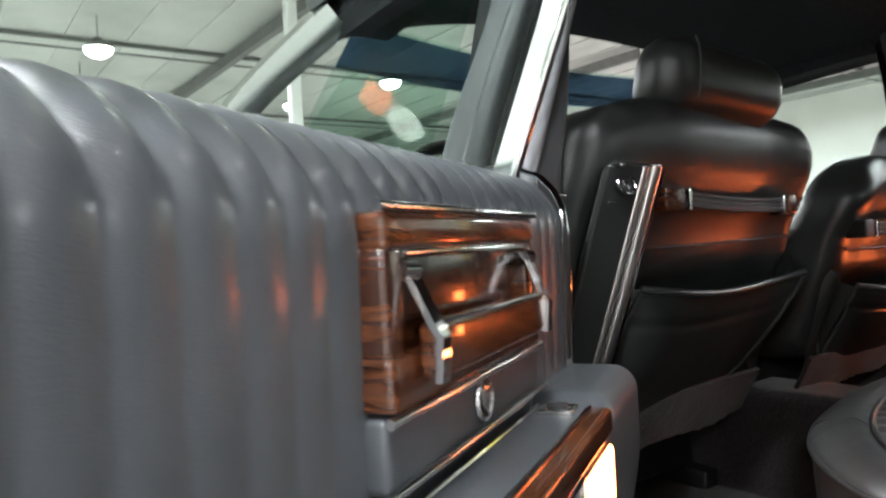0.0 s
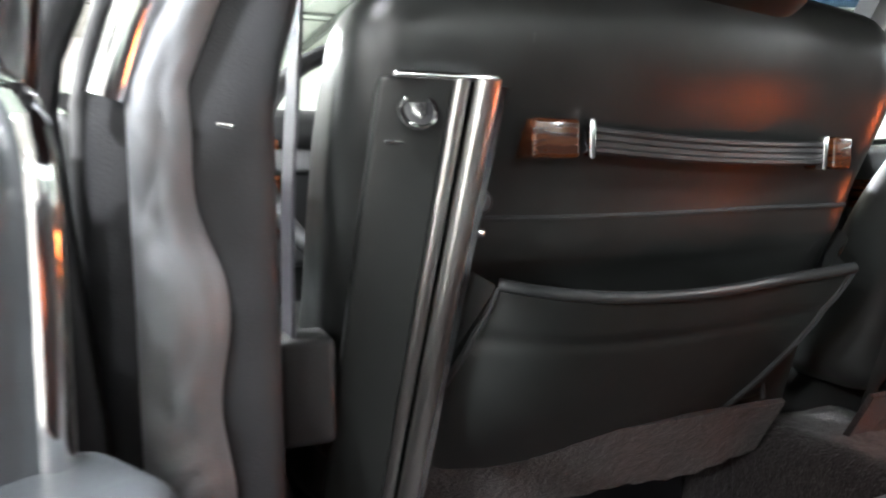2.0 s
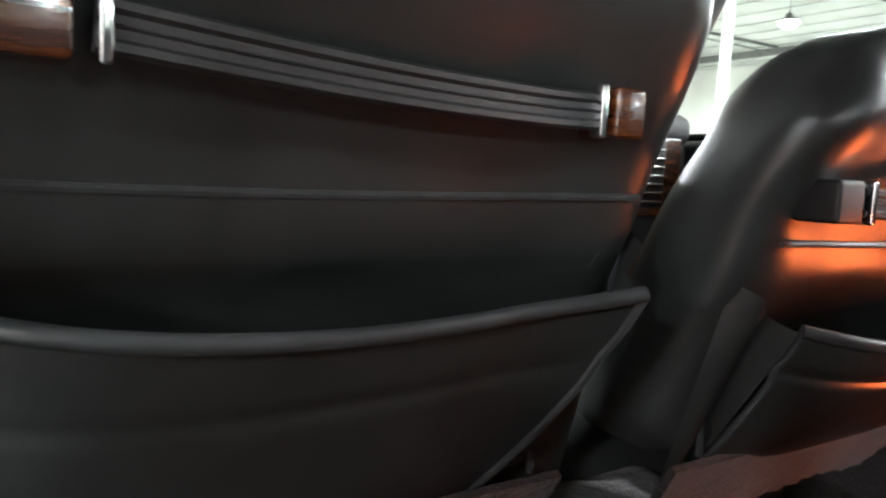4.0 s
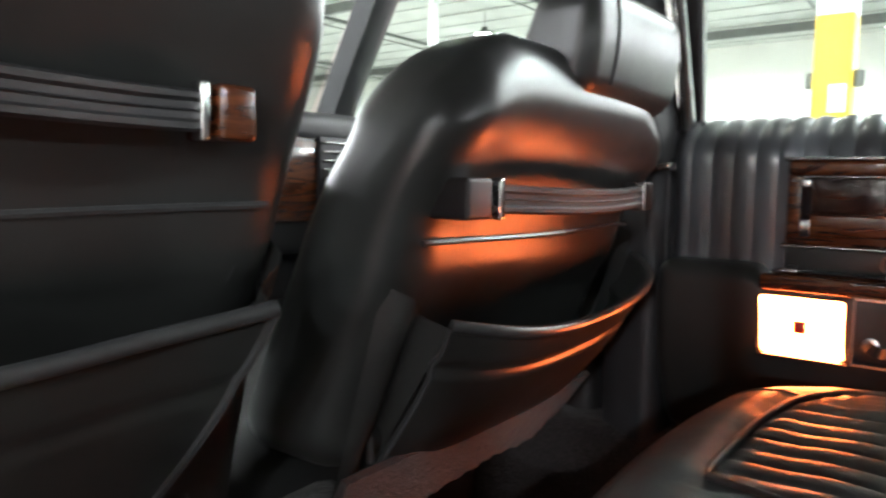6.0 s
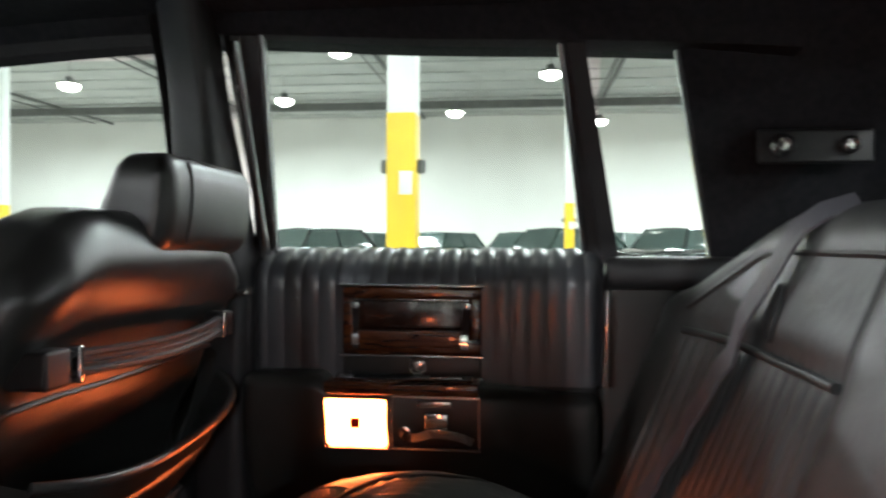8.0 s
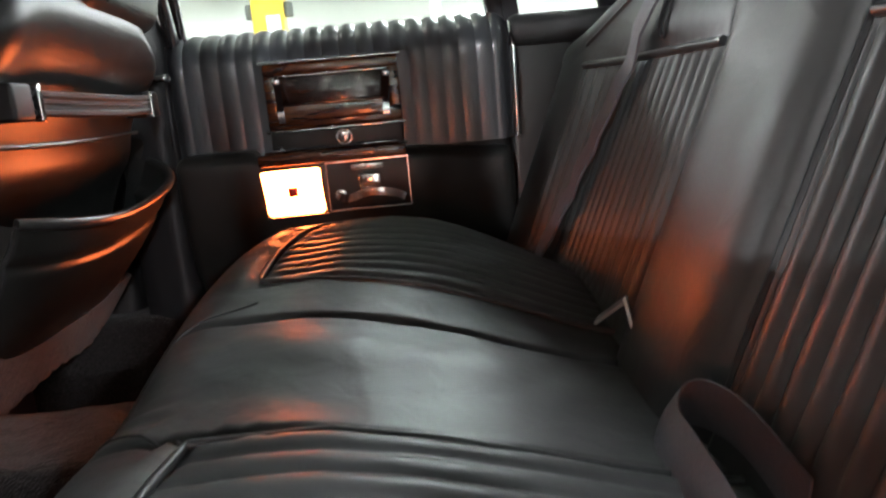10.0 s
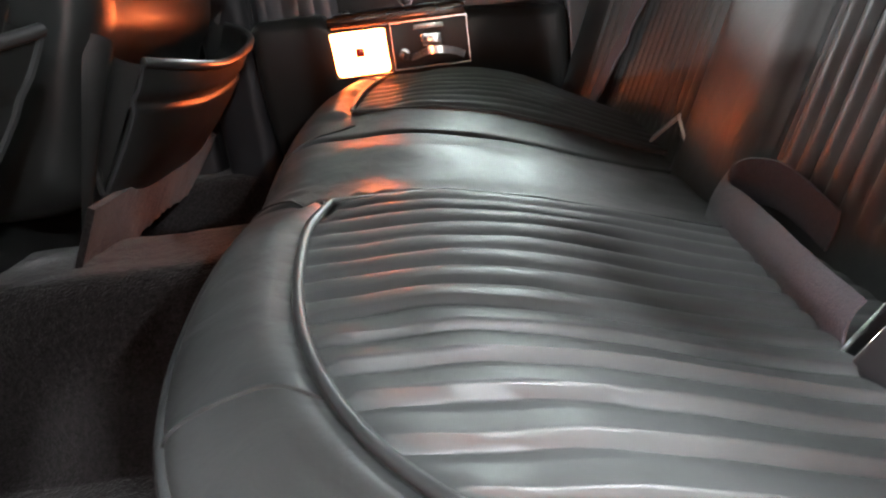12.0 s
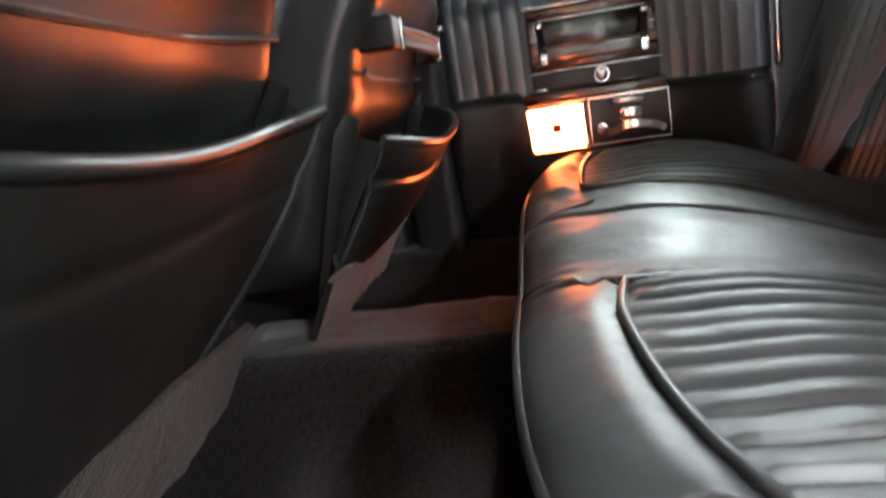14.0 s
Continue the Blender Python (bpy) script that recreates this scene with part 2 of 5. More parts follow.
def prism(outline, place, bevel=0.0):
    """A solid from an outline of (a, b); place(a, b, h) gives the world place for h 0 and 1."""
    bm = bmesh.new()
    low = [bm.verts.new(place(a, b, 0)) for a, b in outline]
    high = [bm.verts.new(place(a, b, 1)) for a, b in outline]
    n = len(outline)
    bm.faces.new(low[::-1])
    bm.faces.new(high)
    for i in range(n):
        bm.faces.new((low[i], low[(i + 1) % n], high[(i + 1) % n], high[i]))
    if bevel:
        bmesh.ops.bevel(bm, geom=bm.edges[:] + bm.verts[:], offset=bevel, segments=2, affect="EDGES", profile=0.6)
    return bm


def join(*bms):
    out = bmesh.new()
    for b in bms:
        me = bpy.data.meshes.new("tmp")
        b.to_mesh(me)
        b.free()
        out.from_mesh(me)
        bpy.data.meshes.remove(me)
    return out


def lathe(centre, profile, n=20, axis="z"):
    """A turned form; profile of (radius, height)."""
    def fn(u, v):
        k = v * (len(profile) - 1)
        i = min(int(k), len(profile) - 2)
        r = profile[i][0] + (profile[i + 1][0] - profile[i][0]) * (k - i)
        h = profile[i][1] + (profile[i + 1][1] - profile[i][1]) * (k - i)
        a = 2 * math.pi * u
        c, s = r * math.cos(a), r * math.sin(a)
        return Vector(centre) + Vector({"z": (c, s, h), "x": (h, c, s), "y": (c, h, s)}[axis])
    bm = sheet(n, len(profile) - 1, fn, wrap=True)
    bmesh.ops.remove_doubles(bm, verts=bm.verts, dist=1e-6)
    return bm

# ---- the hall ----
tagged(part("ground", rbox((0, 2, -0.1), (76, 70, 0.2), 0.01, k=1), CONCRETE, flat=True), "polished grey concrete hall floor", "floor", kind="structure")
for nm, c, s in (("wall_east", (32.2, 2, 3.4), (0.3, 70, 7)), ("wall_west", (-30.2, 2, 3.4), (0.3, 70, 7)), ("wall_north", (1, 36.2, 3.4), (62, 0.3, 7)), ("wall_south", (1, -32.2, 3.4), (62, 0.3, 7))):
    tagged(part(nm, rbox(c, s, 0.02, k=1), WALL, flat=True), "tall white painted warehouse wall", "wall", kind="structure")


def hall_ceiling():
    bms = [rbox((1, 2, HALL_H + 0.55), (64, 72, 0.2), 0.01, k=1)]
    for i in range(44):
        bms.append(rbox((-30 + i * 1.45, 2, HALL_H + 0.43), (0.06, 70, 0.06), 0.005, k=1))
    return join(*bms)


tagged(part("ceiling", hall_ceiling(), DECK, flat=True), "pale corrugated roof deck over the hall", "ceiling", kind="structure")
for i in range(8):
    y = -26 + i * 7.6
    bm = join(rbox((1, y, HALL_H + 0.36), (62, 0.10, 0.10), 0.01, k=1), tube([(-29, y + 0.3, HALL_H + 0.2), (31, y + 0.3, HALL_H + 0.2)], 0.03, 6))
    tagged(part("roof_joist", bm, STEEL), "long grey steel roof joist and pipe under the deck", "joist", "roof joists", "structure")
for i in range(6):
    bm = rbox((-27 + i * 11.0, 2, HALL_H + 0.18), (0.2, 68, 0.3), 0.01, k=1)
    tagged(part("roof_beam", bm, STEEL, flat=True), "grey steel roof beam", "beam", "roof beams", "structure")


def column(x, y):
    root = thing("column", (x, y, 0), "square white steel column with a yellow painted base", "column", "hall columns", "structure")
    sub("shaft", rbox((x, y, 4.3), (0.20, 0.20, 4.9), 0.012, k=2), COLWHITE, root)
    sub("base", rbox((x, y, 0.93), (0.204, 0.204, 1.87), 0.012, k=2), COLYELLOW, root, "yellow safety paint")
    sub("notice", rbox((x - 0.106, y - 0.035, 1.38), (0.006, 0.09, 0.16), 0.002, k=1), COLWHITE, root, "white paper notice")
    for dy in (-0.12, 0.12):
        sub("bracket", lathe((x, y + dy, 1.5), [(0, -0.05), (0.035, -0.045), (0.04, 0), (0.035, 0.045), (0, 0.05)], 12), STEEL, root, "small round bracket")


for cx, cy in ((4.5, 0.76), (15, -1.07), (-9, 9.0), (4.5, 12.0), (15, 12), (-9, -6), (15, -14)):
    column(cx, cy)


def high_bay(x, y):
    root = thing("high_bay_lamp", (x, y, HALL_H - 0.3), "round high bay lamp, lit, hanging from the roof", "lamp", "high bay lamps")
    sub("housing", lathe((x, y, HALL_H - 0.30), [(0.0, 0.22), (0.10, 0.21), (0.12, 0.10), (0.34, 0.0), (0.35, -0.04), (0.32, -0.04), (0.11, 0.08), (0, 0.08)], 20), STEEL, root)
    sub("diffuser", lathe((x, y, HALL_H - 0.30), [(0.0, -0.25), (0.16, -0.23), (0.28, -0.15), (0.32, -0.04), (0.0, -0.03)], 20), BULB, root, "bright white lens")
    sub("stem", tube([(x, y, HALL_H - 0.1), (x, y, HALL_H + 0.46)], 0.012, 6, up=(0, 1, 0)), STEEL, root)


# Bays near the car are set over the added fill lights.
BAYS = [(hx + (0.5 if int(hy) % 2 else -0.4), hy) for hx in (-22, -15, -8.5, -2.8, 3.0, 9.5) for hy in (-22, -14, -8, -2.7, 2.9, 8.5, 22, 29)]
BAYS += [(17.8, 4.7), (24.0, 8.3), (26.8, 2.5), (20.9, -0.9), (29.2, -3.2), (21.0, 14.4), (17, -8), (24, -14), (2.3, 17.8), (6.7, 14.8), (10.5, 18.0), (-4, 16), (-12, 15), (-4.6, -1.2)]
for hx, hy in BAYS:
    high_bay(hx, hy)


def parked_car(x, y, rz, paint, label):
    """A saloon 4.7 m long, seen far off over the sill."""
    root = thing("parked_car", (x, y, 0), label, "car", "parked cars")
    m = pose(x, y, 0, 0, 0, rz)
    w = lambda px, py, pz: m @ Vector((px, py, pz))
    def body(px, py, pz):
        k = smooth(1.7, 2.35, abs(py))
        return w(px * (1 - 0.12 * k), py, pz - (0.10 * k if pz > 0.6 else -0.04 * k))
    sub("body", rbox((0, 0, 0.58), (1.8, 4.7, 0.62), 0.16, (4, 14, 3), 4, body), paint, root)
    def cabin(px, py, pz):
        t = (pz - 0.85) / 0.55
        return w(px * (1 - 0.22 * t), (py + 0.15) * (1 - 0.34 * t) - 0.15, pz)
    sub("glasshouse", rbox((0, -0.15, 1.12), (1.62, 2.7, 0.54), 0.08, (4, 8, 4), 3, cabin), CARGLASS, root, "dark glazed cabin")
    sub("roof", rbox((0, -0.15, 1.40), (1.22, 1.55, 0.05), 0.024, (3, 4, 1), 2, lambda a, b, c: w(a, b, c - 0.03 * (a / 0.6) ** 2)), paint, root)
    for sx in (-1, 1):
        for sy, w0, w1 in ((1, 1.33, 0.88), (-1, 1.33, 0.88), (0, -0.06, -0.04)):
            sub("roof_pillar", tube([w(sx * 0.80, sy * w0 - 0.15, 0.88), w(sx * 0.615, sy * w1 - 0.15, 1.385)], 0.05 if sy < 0 else 0.032, 6, up=(0, 1, 0)), paint, root)
    for sx in (-0.78, 0.78):
        for sy in (-1.4, 1.42):
            wheel = sub("wheel", lathe((0, 0, 0), [(0, -0.1), (0.2, -0.11), (0.31, -0.09), (0.33, 0), (0.31, 0.09), (0.2, 0.11), (0, 0.1)], 18, "x"), BLACK, root)
            wheel.data.transform(m @ Matrix.Translation((sx, sy, 0.33)))
    for sx in (-0.62, 0.62):
        hl = sub("headlight", rbox((sx, 2.30, 0.66), (0.3, 0.08, 0.14), 0.03, k=2), CHROME, root, "clear headlight")
        hl.data.transform(m)


CARGLASS = mat("dark_car_glass", (0.07, 0.095, 0.088), 0.06, noise_scale=3, noise_amt=0.1)
PAINTS = [("black", mat("black_car_paint", (0.012, 0.012, 0.014), 0.2, coat=1.0)), ("dark green", mat("green_car_paint", (0.015, 0.04, 0.03), 0.2, coat=1.0)),
          ("silver", mat("silver_car_paint", (0.45, 0.46, 0.47), 0.25, metal=0.6, coat=1.0)), ("blue", mat("blue_car_paint", (0.02, 0.09, 0.30), 0.2, coat=1.0)), ("maroon", mat("maroon_car_paint", (0.10, 0.01, 0.012), 0.2, coat=1.0))]
for i, (cx, cy, rz, pi) in enumerate(((18.2, 8.6, 62, 1), (18.9, 5.6, 57, 0), (24.6, 5.9, 64, 2), (24.8, 2.7, 61, 1), (24.9, -0.2, 60, 0), (18.7, -1.2, 38, 1), (18.9, -4.3, 44, 0), (18.4, -7.5, 36, 1), (18.9, -10.8, 52, 3), (18.8, 11.7, 58, 0),
                                     (24.7, -3.3, 57, 0), (25.0, -6.3, 60, 4), (24.8, -9.4, 63, 2))):
    parked_car(cx, cy, rz, PAINTS[pi][1], PAINTS[pi][0] + " saloon car parked in a row on the hall floor")
for i, (cx, pi) in enumerate(((-9.5, 0), (-6.6, 2), (-3.6, 1), (3.5, 0), (7, 4))):
    parked_car(cx, 17 + 0.4 * math.sin(i), 180, PAINTS[pi][1], PAINTS[pi][0] + " saloon car parked in a row on the hall floor")

# ---- the car: shell ----
FZ = 0.33          # carpet
XI = 0.72          # inner belt half width
BELT_Z = 0.94


def floor_fn(u, v):
    x, y = -0.74 + 1.48 * u, -0.35 + 1.9 * v
    tunnel = smooth(0.02, 0.11, x) * (1 - smooth(0.235, 0.35, x))
    tall = 0.185
    sill = smooth(0.60, 0.67, abs(x))
    z = FZ + tunnel * tall + sill * 0.165
    z += 0.25 * smooth(1.1, 1.5, y)
    z += 0.003 * noise.noise(Vector((x * 30, y * 30, 0)))
    return (x, y, z)


tagged(part("floor", sheet(110, 90, floor_fn, -0.02), CARPET), "dark grey cut-pile carpet over a raised tunnel", "carpet", kind="structure")


def pile():
    """Short tufts of the carpet where it is seen from near."""
    rnd = random.Random(11)
    verts, faces = [], []
    for _ in range(46000):
        u, v = rnd.uniform(0.28, 0.98), rnd.uniform(0.15, 0.55)
        p = Vector(floor_fn(u, v))
        a = rnd.uniform(0, 2 * math.pi)
        w = Vector((math.cos(a), math.sin(a), 0)) * 0.0011
        tip = p + Vector((rnd.gauss(0, 0.004), rnd.gauss(0, 0.004), rnd.uniform(0.004, 0.010)))
        n = len(verts)
        verts += [p - w, p + w, tip]
        faces.append((n, n + 1, n + 2))
    me = bpy.data.meshes.new("carpet_pile")
    me.from_pydata(verts, [], faces)
    me.materials.append(CARPET)
    tagged(new("carpet_pile", me), "short dark grey carpet tufts over the floor", "carpet", kind="stuff")


pile()


def scuff(side):
    tagged(part("trim", rbox((side * 0.715, 0.15, 0.502), (0.07, 1.1, 0.014), 0.005, k=2), SATIN), "ribbed metal sill plate under the door opening", "sill plate", kind="structure")


scuff(-1), scuff(1)


def headliner(u, v):
    x, y = -0.66 + 1.32 * u, -0.72 + 1.55 * v
    crown = 1 - (abs(x) / 0.66) ** 2.6
    return (x, y, 1.268 + 0.09 * crown - 0.02 * smooth(0.45, 0.9, y) - 0.08 * smooth(-0.4, -0.72, y))


tagged(part("ceiling", sheet(40, 40, headliner, 0.02), HEADLINER), "dark charcoal fabric headliner", "headliner", kind="structure")
tagged(part("roof", sheet(40, 40, lambda u, v: (lambda p: (p[0] * 1.06, p[1] * 1.02, p[2] + 0.05))(headliner(u, v)), 0.02), PAINT), "dark grey painted car roof", "car roof", kind="structure")


def rail(side):
    pts = [(side * 0.615, 0.80, 1.285 if side > 0 else 1.245), (side * 0.618, 0.45, 1.302 if side > 0 else 1.280), (side * 0.615, 0.1, 1.284), (side * 0.61, -0.2, 1.272), (side * 0.59, -0.42, 1.252)]
    low = -0.046 if side > 0 else -0.012
    bm = sweep(bezier(pts, 20), [(-0.05, low), (0.04, low), (0.055, low + 0.022), (0.04, 0.06), (-0.05, 0.06)])
    tagged(part("trim", bm, HEADLINER), "dark roof rail trim over the door windows", "roof rail", kind="structure")


rail(-1), rail(1)


def b_pillar(side):
    root = thing("pillar", (side * 0.7, 0.41, FZ), "dark grey trimmed centre pillar between the doors", "pillar", "centre pillars", "structure")
    def fn(u, v):
        ang = 2 * math.pi * u
        b = 0.42 + 0.87 * v
        lean = max(0.0, b - BELT_Z) * 0.40
        wide = 0.055 - 0.01 * smooth(0.9, 1.2, b)
        ca, sa = math.cos(ang), math.sin(ang)
        sq = lambda q: math.copysign(abs(q) ** 0.35, q)
        return (side * (0.662 + (0.055 * (1 - smooth(0.86, 0.96, b)) if side > 0 else 0.0) - lean * 0.8 + 0.068 * sq(ca) * (1 - 0.4 * smooth(0.98, 1.2, b)) + (0.075 * smooth(-0.3, 0.9, sa) if ca < 0 else 0.0)), 0.412 + wide * sq(sa), b)
    sub("cover", sheet(40, 24, fn, wrap=True), PILLAR, root)
    lace = [(side * (0.738 - max(0, z - BELT_Z) * 0.40 - 0.012 * math.sin((z - 0.45) * 9)), 0.352, z) for z in np.linspace(0.45, 1.28, 24)]
    sub("weatherstrip", tube(lace, 0.016, 8, up=(0, 1, 0)), BLACK, root, "black rubber door seal")
    def jamb(u, v):
        z = 0.45 + 0.83 * v
        lean = max(0, z - BELT_Z) * 0.40
        inner = 0.637 + 0.018 * smooth(0.80, 0.90, z) + 0.004 * math.sin(z * 46) * (1 - smooth(0.85, 0.95, z))
        x = 0.694 + (inner - 0.694) * u
        k = z * 1.9 + 0.25 * math.sin(z * 11)
        crease = 0.010 * abs(math.sin(19 * k + 2.2 * u)) ** 0.6 + 0.006 * abs(math.sin(43 * k - 4.1 * u)) + 0.0012 * math.sin(130 * k + 5 * u)
        return (side * (x - lean), 0.352 - 0.012 * math.sin(math.pi * u) ** 0.5 - crease * math.sin(math.pi * min(1.0, u + 0.15)) * (1 - 0.7 * smooth(0.86, 0.96, z)), z)
    if side < 0:
        sub("windlace", sheet(16, 150, jamb, 0.004), JAMB, root, "creased light grey windlace")
        sub("pin", tube([(-0.638, 0.336, 0.914), (-0.628, 0.330, 0.912)], 0.0022, 8), CHROME, root, "small chrome pin")
    sub("chrome_edge", sweep([(side * (0.706 - max(0, z - BELT_Z) * 0.40), 0.342, z) for z in np.linspace(0.93, 1.245, 8)], ring(0.012, 10, 0.008), up=(0, 1, 0)), CHROME, root, "bright chrome edge")
    sub("belt_guide", rbox((side * 0.60, 0.40, 1.17), (0.02, 0.05, 0.06), 0.008, k=2), PLASTIC, root, "black shoulder belt guide")


b_pillar(-1), b_pillar(1)


def a_pillar(side):
    pts = bezier([(0.70, 1.06, 0.90), (0.675, 0.98, 1.02), (0.635, 0.81, 1.25)] if side > 0 else [(-0.765, 1.30, 0.98), (-0.725, 1.13, 1.157), (-0.655, 0.79, 1.275)], 16)
    tagged(part("pillar", sweep(pts, [(-0.03, -0.02), (0.0, -0.03), (0.03, -0.02), (0.03, 0.02), (-0.03, 0.02)], up=(0, 1, 0)), SATIN if side < 0 else PILLAR), "slanted windscreen pillar with a bright edge", "pillar", "windscreen pillars", "structure")
    tagged(part("trim", sweep([p + Vector((side * 0.02, 0.035, 0.0)) for p in pts], ring(0.008, 8), up=(0, 1, 0)), CHROME), "chrome windscreen moulding", "moulding", kind="structure")


a_pillar(-1), a_pillar(1)


def c_pillar(side):
    root = thing("pillar", (side * 0.66, -0.6, 0.9), "wide dark rear quarter pillar trim with a reading lamp", "pillar", "rear pillars", "structure")
    def fn(u, v):
        z = 0.90 + 0.39 * v
        y0 = -0.345 + 0.075 * (z - 0.945) / 0.28
        y = y0 - (0.62 - 0.15 * v) * u
        x = 0.735 - 0.42 * max(0, z - 0.93) - 0.22 * smooth(0.35, 1.0, u)
        return (side * x, y, z)
    sub("panel", sheet(24, 14, fn, -0.02 * side), HEADLINER, root)
    lx, ly, lz = side * 0.615, -0.45, 1.09
    sub("lamp_plate", rbox((lx, ly, lz), (0.010, 0.15, 0.047), 0.005, k=2), PLASTIC, root, "black reading lamp plate")
    # both turned pieces are eyeballs of the reading lamp
    for nm, off, rad, m, lab in (("lamp_eyeball", 0.045, 0.017, SATIN, "bright metal reading lamp eyeball"), ("lamp_eyeball_small", -0.040, 0.013, SATIN, "small metal reading lamp eyeball")):
        prof = [(0, -0.010), (rad * 0.45, -0.009), (rad * 0.55, -0.016), (rad * 0.85, -0.013), (rad, -0.004), (rad, 0.006)]
        sub(nm, lathe((lx - side * 0.006, ly + off, lz), prof if side > 0 else [(a, -b) for a, b in prof], 20, "x"), m, root, lab)


c_pillar(-1), c_pillar(1)


def quarter(side):
    """The fixed quarter window and the panel under it."""
    root = thing("window", (side * XI, -0.27, BELT_Z), "fixed rear quarter window with a dark upright frame", "window", "quarter windows", "structure")
    up = lambda z: side * (0.735 - 0.42 * max(0, z - 0.93))
    sub("divider", sweep([(up(z), -0.162 + 0.06 * (z - 0.95) / 0.28 - 0.03, z) for z in np.linspace(0.93, 1.275, 6)], [(-0.012, -0.02), (0.012, -0.02), (0.012, 0.02), (-0.012, 0.02)], up=(1, 0, 0)), PILLAR, root, "dark divider bar")
    sub("pane", sheet(1, 6, lambda u, v: (up(0.93 + 0.345 * v) + side * 0.01, -0.17 - 0.2 * u, 0.93 + 0.345 * v), 0.004), GLASS, root).visible_shadow = False
    sub("frame", tube([(up(z) - side * 0.004, -0.345 + 0.075 * (z - 0.945) / 0.28, z) for z in np.linspace(0.935, 1.265, 6)], 0.006, 8, up=(0, 1, 0)), CHROME, root, "thin bright frame")
    sub("sill_pad", rbox((side * 0.715, -0.30, 0.915), (0.07, 0.24, 0.05), 0.02, (2, 5, 1)), VINYL, root, "padded sill")
    sub("trim_panel", rbox((side * 0.725, -0.32, 0.67), (0.05, 0.29, 0.50), 0.015, (2, 4, 6)), LEATHER, root, "dark quarter trim panel")


quarter(-1), quarter(1)

# behind the rear seat, and ahead of the front seats
tagged(part("shelf", rbox((0, -0.72, 0.96), (1.36, 0.62, 0.03), 0.012, k=2), VINYL), "dark grey rear parcel shelf", "parcel shelf", kind="structure")
back = sheet(12, 8, lambda u, v: (-0.56 + 1.12 * u, -1.02 + 0.30 * v - 0.03 * math.sin(math.pi * u), 0.97 + 0.22 * v), 0.005)
rw = part("window", back, GLASS)
rw.visible_shadow = False
tagged(rw, "slanted rear window glass", "rear window", kind="structure")
ws = part("window", sheet(16, 10, lambda u, v: (-(0.70 - 0.09 * v) + 2 * (0.70 - 0.09 * v) * u, 1.14 - 0.32 * v + 0.10 * math.sin(math.pi * u), 0.92 + 0.35 * v), 0.005), GLASS)
ws.visible_shadow = False
tagged(ws, "curved tinted windscreen glass", "windscreen", kind="structure")
TINT = glass_mat("blue_tint_band", (0.27, 0.35, 0.46))
band = part("trim", sheet(16, 3, lambda u, v: (-(0.628 - 0.016 * v) + 2 * (0.628 - 0.016 * v) * u, 0.882 - 0.059 * v + 0.10 * math.sin(math.pi * u), 1.20 + 0.065 * v), 0.002), TINT)
band.visible_shadow = False
tagged(band, "blue shade band along the windscreen top", "shade band", kind="structure")

# ---- doors ----


def edge_line(line, v, lift):
    """A place (d, z) along a line of them, lifted off it."""
    k = v * (len(line) - 1)
    i = min(int(k), len(line) - 2)
    a, b = Vector(line[i]), Vector(line[i + 1])
    p = a.lerp(b, k - i)
    n = Vector((-(b - a).y, (b - a).x)).normalized()
    return p.x - n.x * lift * (1 if n.x < 0 else -1), p.y + abs(n.y) * lift


